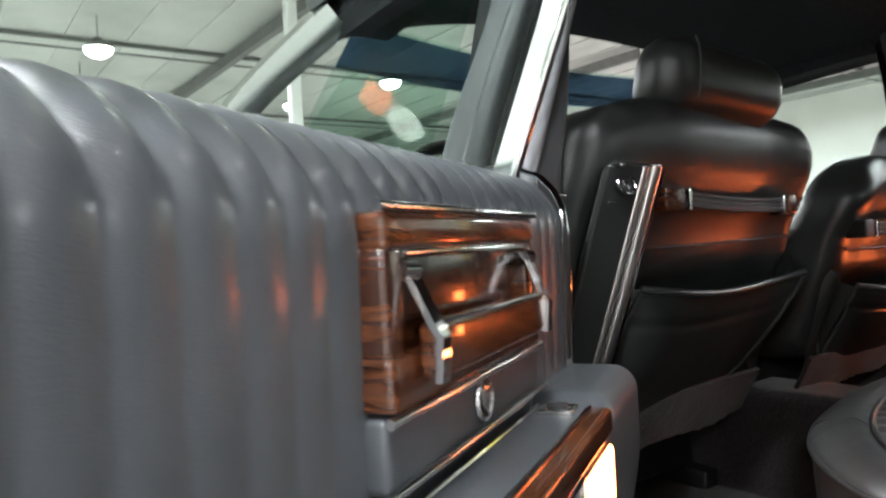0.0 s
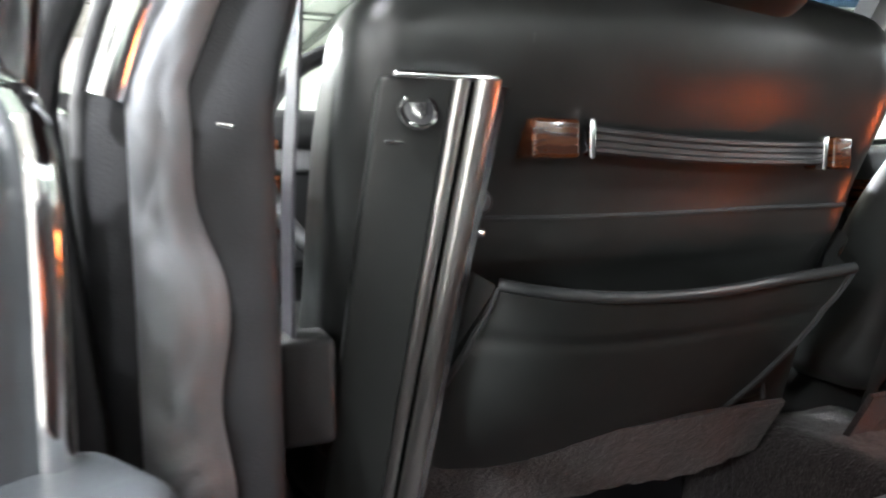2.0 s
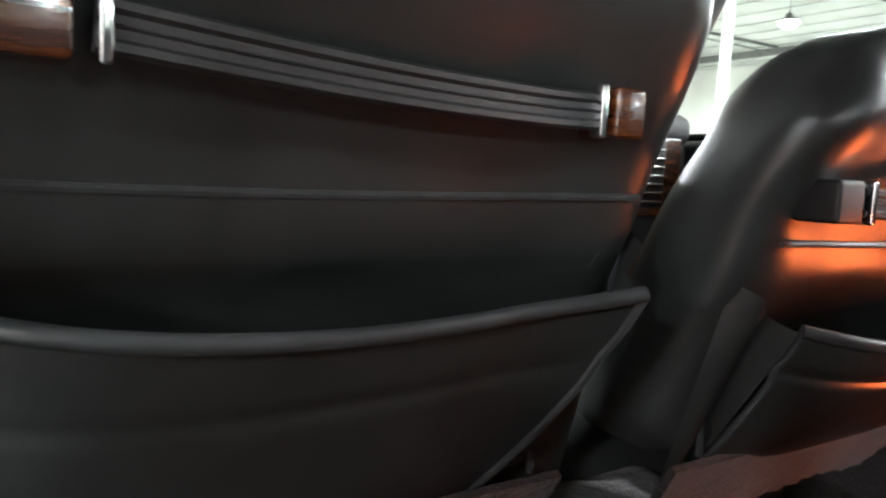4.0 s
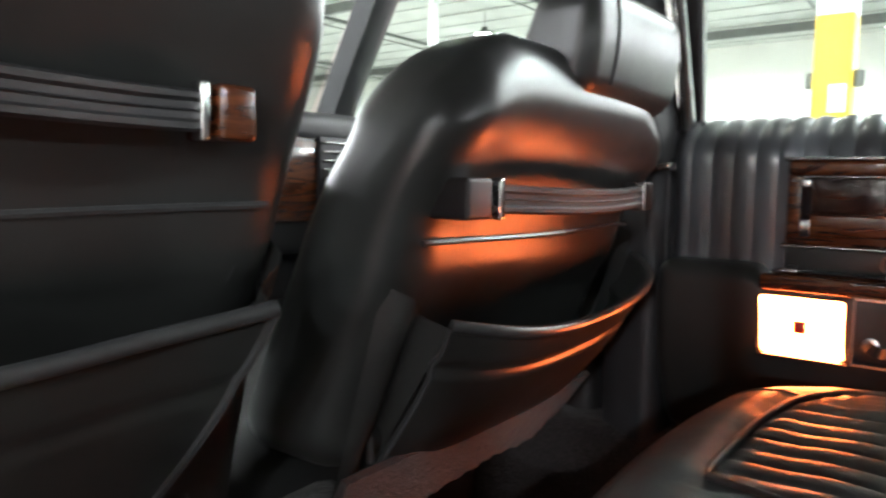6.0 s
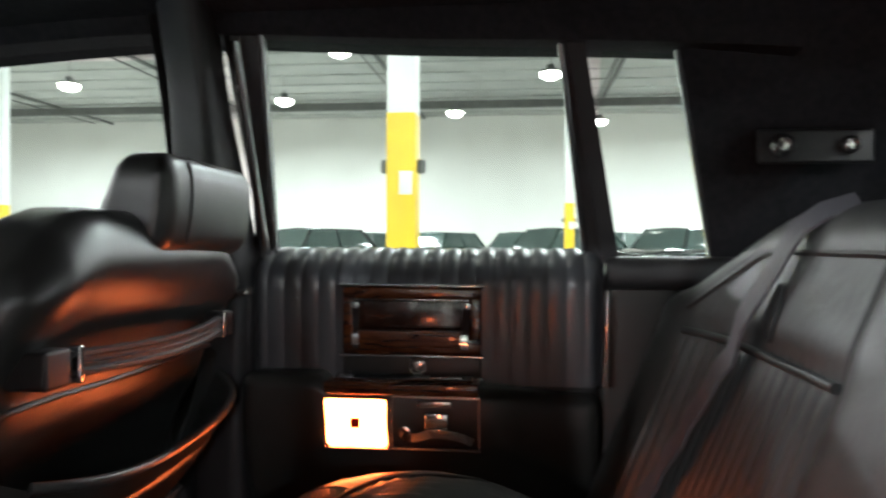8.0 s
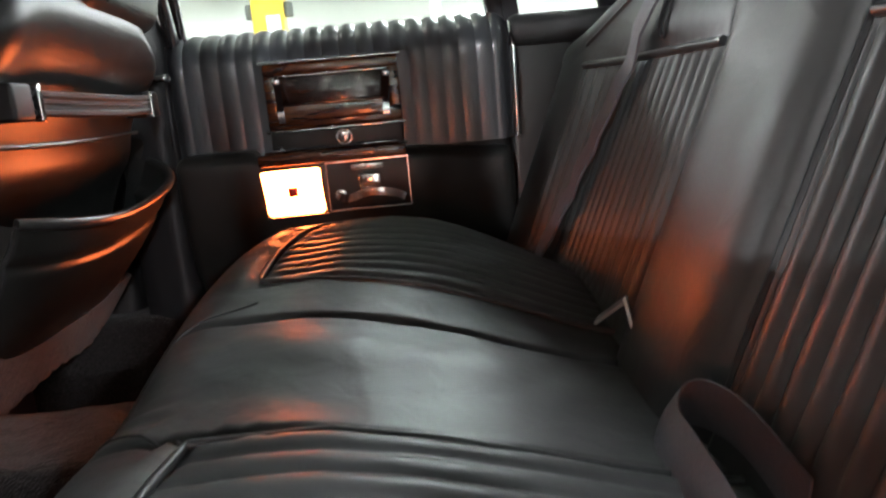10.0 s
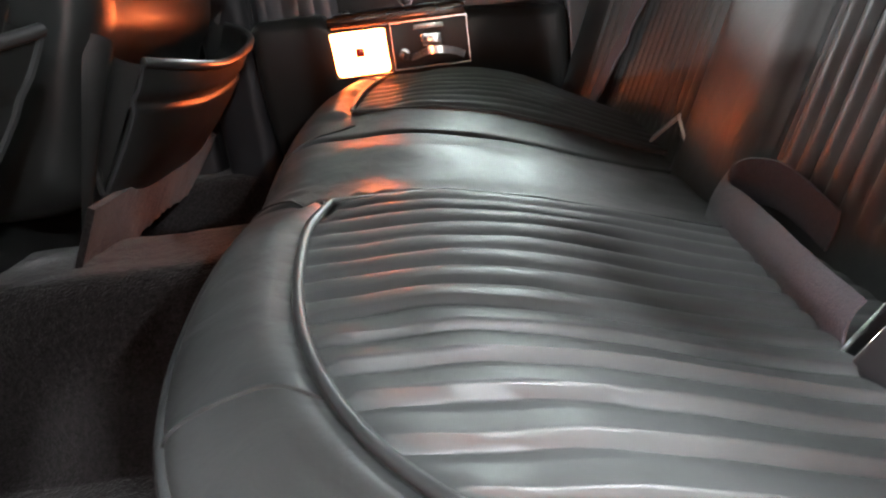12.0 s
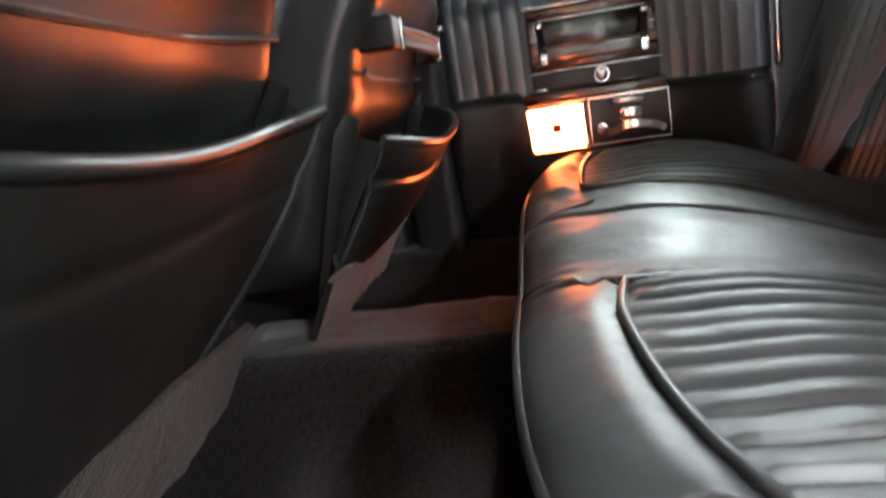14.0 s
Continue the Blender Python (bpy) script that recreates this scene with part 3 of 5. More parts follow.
def door(side, open_door):
    """A rear door; s runs back from its front edge, d inwards from the belt, z up."""
    grow = 1.12 if open_door else 1.0
    if open_door:
        dv, nv, h = Vector((-0.861, -0.509, 0)), Vector((0.509, -0.861, 0)), Vector((-0.742, 0.29, 0))
        P = lambda s, d, z: h + dv * (s * grow) + nv * (d * grow) + Vector((0, 0, 0.925 - (0.94 - z) * grow))
    else:
        P = lambda s, d, z: Vector((side * (XI - d), 0.355 - s, z))
    L = 0.62 if open_door else 0.535
    state = "wide open" if open_door else "closed"
    root = thing("car_door", P(0, 0, 0.4), f"{state} rear car door, pleated grey leather, walnut veneer, lit lamp", "car door", "rear doors")
    box = lambda c, size, r, n=(1, 1, 1), k=3, fn=None: rbox(c, size, r, n, k, (lambda a, b, q: P(*(fn(a, b, q) if fn else (a, b, q)))))
    # outer shell
    sub("outer_skin", box((L / 2, -0.13, 0.64), (L + 0.06, 0.05, 0.58), 0.015), PAINT, root, "dark painted outer skin")
    # pleated upper roll
    PIT = 0.0268
    def roll(u, v):
        s = L * u
        ends = smooth(0, 0.02, s) * (1 - smooth(L - 0.02, L, s))
        a = v * 4
        if a < 1:
            d, z = -0.055 + 0.030 * a, 0.936 + 0.008 * math.sin(a * math.pi / 2)
        elif a < 2.2:
            t = (a - 1) / 1.2 * math.pi / 2
            d, z = -0.025 + 0.068 * math.sin(t), 0.944 - 0.052 * (1 - math.cos(t))
        else:
            t = (a - 2.2) / 1.8
            d, z = 0.043 - 0.004 * t, 0.892 - 0.145 * t
        ph = (s / PIT) % 1.0
        rib = abs(math.sin(math.pi * ph)) ** 0.8
        amt = 0.0068 * (1 - 0.82 * smooth(1.6, 2.5, a)) * smooth(0.4, 1.2, a)
        d += (rib - 0.6) * amt * ends - (1 - ends) * 0.02
        z += (rib - 0.6) * 0.006 * smooth(0.2, 1, a) * (1 - smooth(1.3, 2.2, a))
        return P(s, d, z)
    sub("upper_panel", sheet(240, 28, roll, 0.006), DOOR_LEATHER, root, "pleated blue-grey leather upper panel")
    sub("edge_trim", sweep([P(L + 0.004, d, z) for d, z in ((-0.03, 0.945), (0.03, 0.925), (0.052, 0.89), (0.054, 0.80), (0.05, 0.75))], ring(0.006, 8), up=(0.3, 0.2, 1)), CHROME, root, "thin chrome edge strip")
    if open_door:
        over = [(-0.040, 0.944), (-0.020, 0.950), (0.006, 0.946), (0.024, 0.938), (0.036, 0.925), (0.043, 0.908), (0.045, 0.885), (0.044, 0.84), (0.042, 0.80), (0.040, 0.755)]
        sub("edge_trim", sheet(8, 40, lambda u, v: P(0.006 + 0.014 * u, *edge_line(over, v, 0.0035 * math.sin(math.pi * u))), -0.002), CHROME, root, "rounded chrome strip over the panel edge")
    else:
        sub("edge_trim", sweep([P(-0.004, d, z) for d, z in ((-0.03, 0.945), (0.02, 0.932), (0.045, 0.89), (0.047, 0.80), (0.045, 0.75))], ring(0.004, 8), up=(0.3, 0.2, 1)), PILLAR, root, "thin dark edge strip")
    # lower panel and armrest pad
    def low(s, d, z):
        return (s, d - 0.02 * smooth(0.6, 0.4, z), z)
    sub("lower_panel", box((L / 2, -0.045, 0.57), (L, 0.16, 0.38), 0.03, (10, 3, 8), 4, low), VINYL, root, "dark grey lower panel")
    def pad(s, d, z):
        return (s, d - 0.03 * smooth(0.36, 0.5, s) * (d > 0.03) - 0.012 * smooth(0.70, 0.62, z) - (0 if open_door else 0.055 * smooth(0.64, 0.50, z) * (d > 0.03)), z - 0.012 * smooth(0.36, 0.5, s) - 0.016 * smooth(0.118, 0.136, s) * (z > 0.72))
    # open door takes the lighter copy: hall light on it put into colour
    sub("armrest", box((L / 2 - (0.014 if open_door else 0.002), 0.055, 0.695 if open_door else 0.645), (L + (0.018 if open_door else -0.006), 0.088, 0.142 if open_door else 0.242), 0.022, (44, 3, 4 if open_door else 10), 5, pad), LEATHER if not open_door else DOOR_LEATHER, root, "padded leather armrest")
    # walnut frame with the pull handle
    S0, S1, Z0, Z1 = (0.150, 0.378, 0.808, 0.897) if open_door else (0.147, 0.357, 0.792, 0.893)
    ZH = Z0 + 0.025
    frame_d = 0.052
    fr = 0.018
    for nm, c, sz in (("wood_frame", ((S0 + S1) / 2, frame_d - 0.006, Z1 - fr / 2), (S1 - S0, 0.020, fr)), ("wood_frame", ((S0 + S1) / 2, frame_d - 0.006, Z0 + fr / 2 + 0.004), (S1 - S0, 0.020, fr + 0.008)),
                      ("wood_frame", (S0 + fr / 2, frame_d - 0.0065, (Z0 + Z1) / 2), (fr, 0.019, Z1 - Z0 - 0.03)), ("wood_frame", (S1 - fr / 2, frame_d - 0.0065, (Z0 + Z1) / 2), (fr, 0.019, Z1 - Z0 - 0.03))):
        sub(nm, box(c, sz, 0.004, k=2), WOOD, root, "glossy walnut veneer frame")
    sub("recess", box(((S0 + S1) / 2, frame_d - 0.0035, (Z0 + Z1) / 2 + 0.003), (S1 - S0 - 0.02, 0.006, Z1 - Z0 - 0.02), 0.002, k=1), WOOD_SHADED, root, "walnut recess darkened for shade")
    for z in (Z1 + 0.002, Z0 - 0.002):
        sub("chrome_strip", tube([P(s, frame_d + 0.003, z) for s in np.linspace(S0 - 0.004, S1 + 0.004, 5)], 0.003, 8), CHROME, root, "thin chrome strip")
    sub("chrome_strip", tube([P(s, frame_d + 0.002, Z1 - fr - 0.001) for s in np.linspace(S0 + fr, S1 - fr, 5)], 0.0022, 8), CHROME, root, "thin chrome strip")
    handle = sub("pull_handle", box(((S0 + S1) / 2, frame_d + 0.011, ZH), (S1 - S0 - 0.044, 0.012, 0.027), 0.004, (6, 1, 1), 3), WOOD, root, "walnut faced pull bar")
    for s in (S0 + 0.020, S1 - 0.020):
        e = 1 if s < (S0 + S1) / 2 else -1
        sub("arm", sweep([P(s, frame_d + 0.000, Z1 - 0.024), P(s + e * 0.001, frame_d + 0.006, Z1 - 0.031), P(s + e * 0.004, frame_d + 0.014, ZH + 0.013), P(s + e * 0.004, frame_d + 0.018, ZH + 0.006), P(s + e * 0.004, frame_d + 0.016, ZH - 0.014)], [(-0.005, -0.002), (0.005, -0.002), (0.005, 0.002), (-0.005, 0.002)], up=tuple(P(0, 1, 0) - P(0, 0, 0))), CHROME, handle, "polished flat chrome arm")
        sub("pivot", lathe(P(s, frame_d + 0.004, Z1 - 0.027), [(0, 0.006), (0.005, 0.005), (0.006, -0.004), (0, -0.006)], 12, "x"), CHROME, handle, "round chrome pivot")
    sub("bar_strip", tube([P(s, frame_d + 0.0172, ZH + 0.0128) for s in np.linspace(S0 + 0.024, S1 - 0.024, 5)], 0.0014, 6), CHROME, handle, "thin chrome line")
    # strip with crest
    SC = 0.791 if open_door else 0.774
    # strip lightened the same way on the open door
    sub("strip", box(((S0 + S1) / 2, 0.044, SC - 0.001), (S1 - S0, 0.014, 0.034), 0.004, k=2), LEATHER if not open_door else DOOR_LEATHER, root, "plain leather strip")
    crest = [(-0.008, 0.008), (0.008, 0.008), (0.007, -0.002), (0.0, -0.009), (-0.007, -0.002)]
    sub("crest", prism([(0.262 + a, SC + b) for a, b in crest], lambda a, b, q: P(a, 0.052 + 0.003 * q, b), 0.001), SATIN, root, "small metal crest shape")
    sub("wreath", tube([P(0.262 + 0.0115 * math.cos(w), 0.0525, SC + 0.0115 * math.sin(w)) for w in np.linspace(0, 2 * math.pi, 24, endpoint=False)], 0.0022, 6, up=tuple(P(0, 1, 0) - P(0, 0, 0)), closed=True), CHROME, root, "small metal wreath ring")
    # walnut armrest box
    A0, A1 = 0.13, 0.42 if open_door else 0.357
    sub("chrome_strip", tube([P(s, 0.054, SC - 0.0165) for s in np.linspace(A0 + 0.006, S1 + 0.004, 5)], 0.0026, 8), CHROME, root, "thin chrome strip")
    sub("wood_box", box(((A0 + A1) / 2, 0.072, 0.7485), (A1 - A0, 0.058, 0.020), 0.005, (4, 2, 1), 3), WOOD, root, "walnut armrest rim")
    # inset likewise carries the open door's light in its leather colour
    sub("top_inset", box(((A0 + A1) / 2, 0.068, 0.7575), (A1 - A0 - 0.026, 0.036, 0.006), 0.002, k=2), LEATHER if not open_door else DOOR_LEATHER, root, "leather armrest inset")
    for d in (0.0490, 0.0870):
        sub("chrome_strip", tube([P(s, d, 0.760) for s in np.linspace(A0 + 0.012, A1 - 0.01, 4)], 0.0018, 6), CHROME, root, "thin chrome strip")
    sw = sub("window_switch", box((A0 + 0.03, 0.068, 0.7615), (0.022, 0.026, 0.005), 0.0015, k=2), CHROME, root, "chrome window switch plate")
    sub("button", box((A0 + 0.03, 0.068, 0.765), (0.009, 0.014, 0.004), 0.0015, k=2), PLASTIC, sw)
    sub("ashtray_lid", box((A1 - 0.05, 0.068, 0.7615), (0.05, 0.024, 0.004), 0.0015, k=2), SATIN, root, "small metal ashtray lid")
    # lit lens and the handle well under the rim
    LS0, LS1, LZ0, LZ1 = 0.130, 0.224, 0.664, 0.734
    def lens(s, d, z):
        t = (z - LZ0) / (LZ1 - LZ0)
        return (s + (0.006 * (1 - t) if s < (LS0 + LS1) / 2 else 0), d, z)
    sub("lamp_lens", box(((LS0 + LS1) / 2, 0.094, (LZ0 + LZ1) / 2), (LS1 - LS0, 0.014, LZ1 - LZ0), 0.006, (3, 1, 3), 3, lens), LAMP_GLOW, root, "glowing amber courtesy lamp lens")
    sub("reflector", box(((LS0 + LS1) / 2 + 0.001, 0.102, (LZ0 + LZ1) / 2), (0.0145, 0.003, 0.0145), 0.001, k=1), LAMP_RED, root, "small red square reflector")
    sub("lamp_bezel", sweep([P(s, 0.0945, z) for s, z in ((LS0 - 0.003 + 0.006, LZ0 - 0.003), (LS1 + 0.003, LZ0 - 0.003), (LS1 + 0.003, LZ1 + 0.003), (LS0 - 0.003, LZ1 + 0.003))], ring(0.003, 6), up=tuple(P(0, 1, 0) - P(0, 0, 0)), closed=True), CHROME, root, "chrome lamp bezel")
    HS0, HS1 = 0.232, 0.357
    sub("handle_well", box(((HS0 + HS1) / 2, 0.085, 0.70), (HS1 - HS0, 0.022, 0.070), 0.004, k=2), PLASTIC, root, "black handle well")
    sub("well_frame", sweep([P(s, 0.098, z) for s, z in ((HS0, 0.664), (HS1, 0.664), (HS1, 0.738), (HS0, 0.738))], ring(0.0035, 6), up=tuple(P(0, 1, 0) - P(0, 0, 0)), closed=True), SATIN, root, "metal frame")
    latch = sub("latch_handle", sweep(bezier([P(HS0 + 0.012, 0.099, 0.690), P(HS0 + 0.03, 0.106, 0.682), P(HS0 + 0.06, 0.110, 0.690), P(HS0 + 0.095, 0.108, 0.686), P(HS1 - 0.010, 0.100, 0.676)], 12), [(-0.004, -0.006), (0.004, -0.006), (0.004, 0.006), (-0.004, 0.006)]), CHROME, root, "chrome latch handle")
    sub("paddle", box((HS0 + 0.065, 0.106, 0.706), (0.034, 0.008, 0.024), 0.003, k=2), CHROME, latch, "chrome paddle")
    sub("pivot", lathe(P(HS0 + 0.018, 0.100, 0.688), [(0, 0.012), (0.008, 0.010), (0.009, -0.004), (0, -0.006)], 14, "x"), SATIN, latch, "round pivot")
    sub("lock_plate", box((HS0 + 0.062, 0.099, 0.728), (0.05, 0.005, 0.010), 0.001, k=1), SATIN, root, "metal lock plate")
    # window frame and glass
    lean = lambda z: -0.42 * max(0.0, z - 0.93)
    W = lambda s, z, d=0.0: P(s, -lean(z) * 1.0 - 0.012 + d, z)
    zt = 1.278
    for nm, s_low, s_high, wdt in (("front_frame", 0.006, 0.034, 0.016), ("rear_frame", L - 0.004, L - 0.058, 0.014)):
        pts = [W(s_low + (s_high - s_low) * t, 0.93 + (zt - 0.93) * t) for t in np.linspace(0, 1, 6)]
        sub(nm, sweep(pts, [(-wdt, -0.012), (wdt, -0.012), (wdt, 0.006), (0, 0.012), (-wdt, 0.006)], up=tuple(P(0, 1, 0) - P(0, 0, 0))), CHROME if open_door else PILLAR, root, "window frame upright")
        sub("chrome_reveal", tube([p + (P(0, 1, 0) - P(0, 0, 0)) * 0.012 + (P(1, 0, 0) - P(0, 0, 0)) * (0.017 if nm == "front_frame" else -0.017) for p in pts], 0.005, 8, up=tuple(P(0, 1, 0) - P(0, 0, 0))), CHROME, root, "chrome reveal")
    sub("top_frame", sweep([W(s, zt) for s in np.linspace(0.03, L - 0.055, 6)], [(-0.012, -0.012), (0.012, -0.012), (0.012, 0.012), (-0.012, 0.012)]), SATIN if open_door else PILLAR, root, "window frame header")
    pane = sub("pane", sheet(2, 6, lambda u, v: W((0.006 + 0.028 * v) + (L - 0.010 - 0.082 * v) * u, 0.925 + (zt - 0.925) * v, -0.006), 0.004), GLASS, root, "clear window glass")
    pane.visible_shadow = False
    sub("belt_seal", tube([P(s, -0.045, 0.944) for s in np.linspace(0.0, L, 6)], 0.007, 8), BLACK, root, "black rubber belt seal")
    return root


door(1, False)
door(-1, True)

# ---- front seats ----
SLOPE = 0.36


def front_seat(x0, x1, zoff, yoff, covered, label, inset=0.0, head_up=0.0, head_x=0.0, tip=0.025, head_w=0.25, low=0.585, end=0.085, shift=0.0, drop=0.0, sagging=0.022, flare=0.0):
    """A front seat half; rear face runs down and forwards from its top."""
    mid, wide = (x0 + x1) / 2, x1 - x0
    root = thing("front_seat", (mid, 0.62 + yoff, FZ), label, "car seat", "front seats")
    yr = lambda z: 0.352 + yoff - (z - zoff - 0.86) * SLOPE
    TOP, BOT = 0.992 + zoff + (0.012 if covered else 0.0), low
    zs = 0.806 + zoff * 0.57
    def bend(x):
        # the driver's rear face is turned a little; side bolsters stand proud
        e = (x - mid) / (wide / 2)
        return 0.075 * (max(x, -0.33) + 0.23) - 0.026 * smooth(0.50, 0.92, e) if covered else 0.012 * max(0.0, e) ** 2 - 0.005 * smooth(-0.45, -0.80, e)
    def hollow(x, z):
        # dished between the pocket and the headrest
        e = (x - mid) / (wide / 2)
        open_pocket = (0.042 if covered else 0.034) * smooth(zs - 0.002, zs - 0.075, z) * smooth(BOT + 0.01, BOT + 0.08, z)
        dish = (0.018 if covered else 0.026) * math.exp(-((z - zs - 0.024) / 0.062) ** 2)
        return max(dish, open_pocket, dish + open_pocket - 0.012) * (1 - min(1.0, abs(e)) ** 6)
    def back(x, y, z):
        # y is 0 at the rear face and 0.17 at the front
        t = (z - BOT) / (TOP - BOT)
        e = (x - mid) / (wide / 2)
        arch = (0.024 if covered else 0.038 if e < 0 else 0.055) * smooth(0.50, 1.0, abs(e)) * smooth(0.55, 1.0, t)
        yy = y * (1.0 - 0.30 * t) + yr(z) + (bend(x) + hollow(x, z)) * (1 - smooth(0.04, 0.13, y)) - 0.006 * math.sin(math.pi * t) * (1 - e * e)
        return (x - 0.010 * e * smooth(0.7, 1.0, t), yy + 0.02 * smooth(0.8, 1, t), z - arch)
    sub("backrest", rbox((mid, 0.088, (TOP + BOT) / 2), (wide, 0.176, TOP - BOT), 0.055 if covered else 0.061, (14, 3, 14), 7, back), LEATHER, root)
    # side piping
    for sx in (x0 + 0.045, x1 - 0.045):
        pts = [(sx + (0.010 if sx < mid else -0.010) * (z > TOP - 0.08), yr(z) + 0.004 + bend(sx) + hollow(sx, z), z) for z in np.linspace(BOT + 0.02, TOP - 0.085, 14)]
        sub("piping", tube(pts, 0.0035, 6, up=(1, 0, 0)), PIPING, root)
    # cross seam
    sub("seam", tube([(x, yr(zs) - 0.0065 + bend(x) + hollow(x, zs), zs + 0.006 * (2 * (x - mid) / wide) ** 2) for x in np.linspace(x0 + 0.02 + inset - 0.03 * covered, x1 - 0.036, 24)], 0.0028, 6), PIPING, root, "stitched cross seam")
    # map pocket
    px0, px1, pz = x0 + 0.045 + inset + shift - 0.020 * covered, x1 - (0.052 if covered else 0.03) + shift, 0.757 + zoff * 0.5 - drop
    pb = BOT - 0.01
    def pocket(u, v):
        x = px0 - flare * v ** 1.3 + (px1 - 0.5 * flare * v + flare * v ** 1.3 - px0) * u
        e = 2 * u - 1
        sag = sagging * (1 - e * e)
        ztop = pz - sag + tip * (u - 0.4)
        z = ztop + (pb - ztop) * v
        out = (0.050 if covered else 0.070) * (1 - (0.45 if e < 0 else -0.42 if covered else 0.8) * abs(e) ** 4) * (1 - v ** 1.7) + 0.012
        fold = (0.0045 if covered else 0.010) * math.exp(-((v - 0.24) / 0.035) ** 2)
        return (x, yr(z) - out + fold * 0.7 + (0.8 * bend(x) + 0.014 * abs(e) ** 4 if covered else 0.016 * abs(e) ** 4) + 0.012, z)
    sub("map_pocket", sheet(36, 48, pocket, -0.005), LEATHER, root, "sagging leather map pocket")
    sub("hem", tube([Vector(pocket(u, 0.0)) + Vector((0, -0.002, 0.002)) for u in np.linspace(0, 1, 30)], 0.006, 8), PIPING, root, "rolled leather hem")
    for u0 in (0.0, 1.0):
        sub("edge_piping", tube([Vector(pocket(u0, v)) + Vector((0, -0.002, 0)) for v in np.linspace(0.0, 0.97, 14)], 0.0034, 6, up=(1, 0, 0)), PIPING, root, "piped pocket edge")
    # gussets at the two pocket ends
    for u0, sx in ((0.0, px0 - 0.042), (1.0, x1 - 0.006)):
        a, b = Vector(pocket(u0, 0)), Vector(pocket(u0, 1))
        def gus(u, v, a=a, b=b, sx=sx, u0=u0):
            p = a + (b - a) * v
            q = Vector((sx - (flare * v + 0.01 if u0 < 0.5 else -0.01 * v), yr(p.z) + 0.012 + 0.7 * bend(sx), p.z + 0.04 * (1 - v)))
            return p + (q - p) * u + Vector((0, 0.012 * math.sin(2 * math.pi * u) * (1 - 0.6 * v), 0))
        sub("gusset", sheet(14, 10, gus), LEATHER, root, "folded pocket gusset")
    # grab strap with walnut ends
    zg, bx0, bx1 = 0.847 + zoff + (0.003 if covered else 0.0), x0 + 0.022 + inset, x1 - end
    lift = lambda u: (0.011 * (0.35 - u)) if covered else 0.0
    def strap_line(u):
        x = bx0 + 0.058 + (bx1 - bx0 - 0.062) * u
        return Vector((x, yr(zg) - 0.010 - (0.002 if covered else 0.018) * math.sin(math.pi * u) + bend(x) * (1.0 if covered else 0.5), zg - 0.004 * math.sin(math.pi * u) + lift(u)))
    strap = sub("grab_strap", sweep([strap_line(u) for u in np.linspace(0, 1, 16)], [(-0.003, -0.012), (0.002, -0.0125), (0.0055, -0.0105), (0.0055, -0.007), (0.0025, -0.005), (0.0025, -0.001), (0.004, 0.0), (0.0025, 0.001), (0.0025, 0.005), (0.0055, 0.007), (0.0055, 0.0105), (0.002, 0.0125), (-0.003, 0.012)]), VINYL, root, "ribbed leather grab strap")
    for u in (0.012, 0.988):
        p = strap_line(u)
        sub("strap_end", rbox(p + Vector((0, -0.004, 0)), (0.006, 0.012, 0.035), 0.002, k=2), CHROME, strap, "chrome strap clip")
    for bx, bw, bu in ((bx0 + (0.027 if covered else 0.032), 0.046 if covered else 0.036, 0), (bx1 + 0.014, 0.026, 1)):
        # passenger's walnut mount is coloured black for the shade it stands in
        sub("strap_block", rbox((bx, yr(zg) + 0.002 + bend(bx) * (1.0 if covered else 0.5), zg + lift(bu)), (bw, 0.040, 0.034), 0.004, k=3), WOOD if covered else BLACK, root, "walnut faced strap mount" if covered else "strap mount coloured black for shade")
    # headrest
    hx0, hx1 = mid - head_w / 2 + head_x, mid + head_w / 2 + head_x
    hz = TOP - (0.060 if covered else 0.048) + head_up
    def head(x, y, z):
        t = (z - hz) / 0.10
        return (x, yr(z) + 0.002 + (y + 0.010) * (1 - (0.15 if covered else 0.42) * max(0.0, t)) + 0.028 * t - 0.006 * math.sin(math.pi * t), z + 0.004 - (0.055 * (x - hx0 - 0.05) if covered else 0.0))
    sub("headrest", rbox(((hx0 + hx1) / 2, 0.045, hz + 0.05), (hx1 - hx0, 0.110, 0.118), 0.050 if covered else 0.027, (8, 3, 3), 7, head), LEATHER, root, "thick leather headrest")
    sub("headrest_seam", tube([head(hx0 + 0.055, -0.0105 + 0.004 * (k > 0.9), hz + 0.004 + 0.104 * k) for k in np.linspace(0.06, 0.94, 10)], 0.0016, 6, up=(1, 0, 0)), PIPING, root, "stitched headrest seam")
    bz = TOP - 0.067
    if not covered:
        sub("bolster_seam", tube([(x0 + 0.0145, yr(z) + 0.031 - 0.006 * (z - 0.69) / 0.2, z) for z in np.linspace(0.68, 0.90, 12)], 0.0018, 6, up=(1, 0, 0)), PIPING, root, "stitched bolster seam")
    if covered:
        sub("bolster_seam", tube([(x0 + 0.155, yr(z) - 0.0045 + 0.010 * smooth(TOP - 0.075, TOP - 0.045, z), z) for z in np.linspace(zg + 0.03, bz, 10)], 0.0018, 6, up=(1, 0, 0)), PIPING, root, "stitched bolster seam")
    for sx in (-0.05, 0.05):
        sub("headrest_post", tube([(mid + sx, yr(hz) + 0.07, hz - 0.02), (mid + sx, yr(hz) + 0.065, hz + 0.03)], 0.006, 8, up=(0, 1, 0)), CHROME, root)
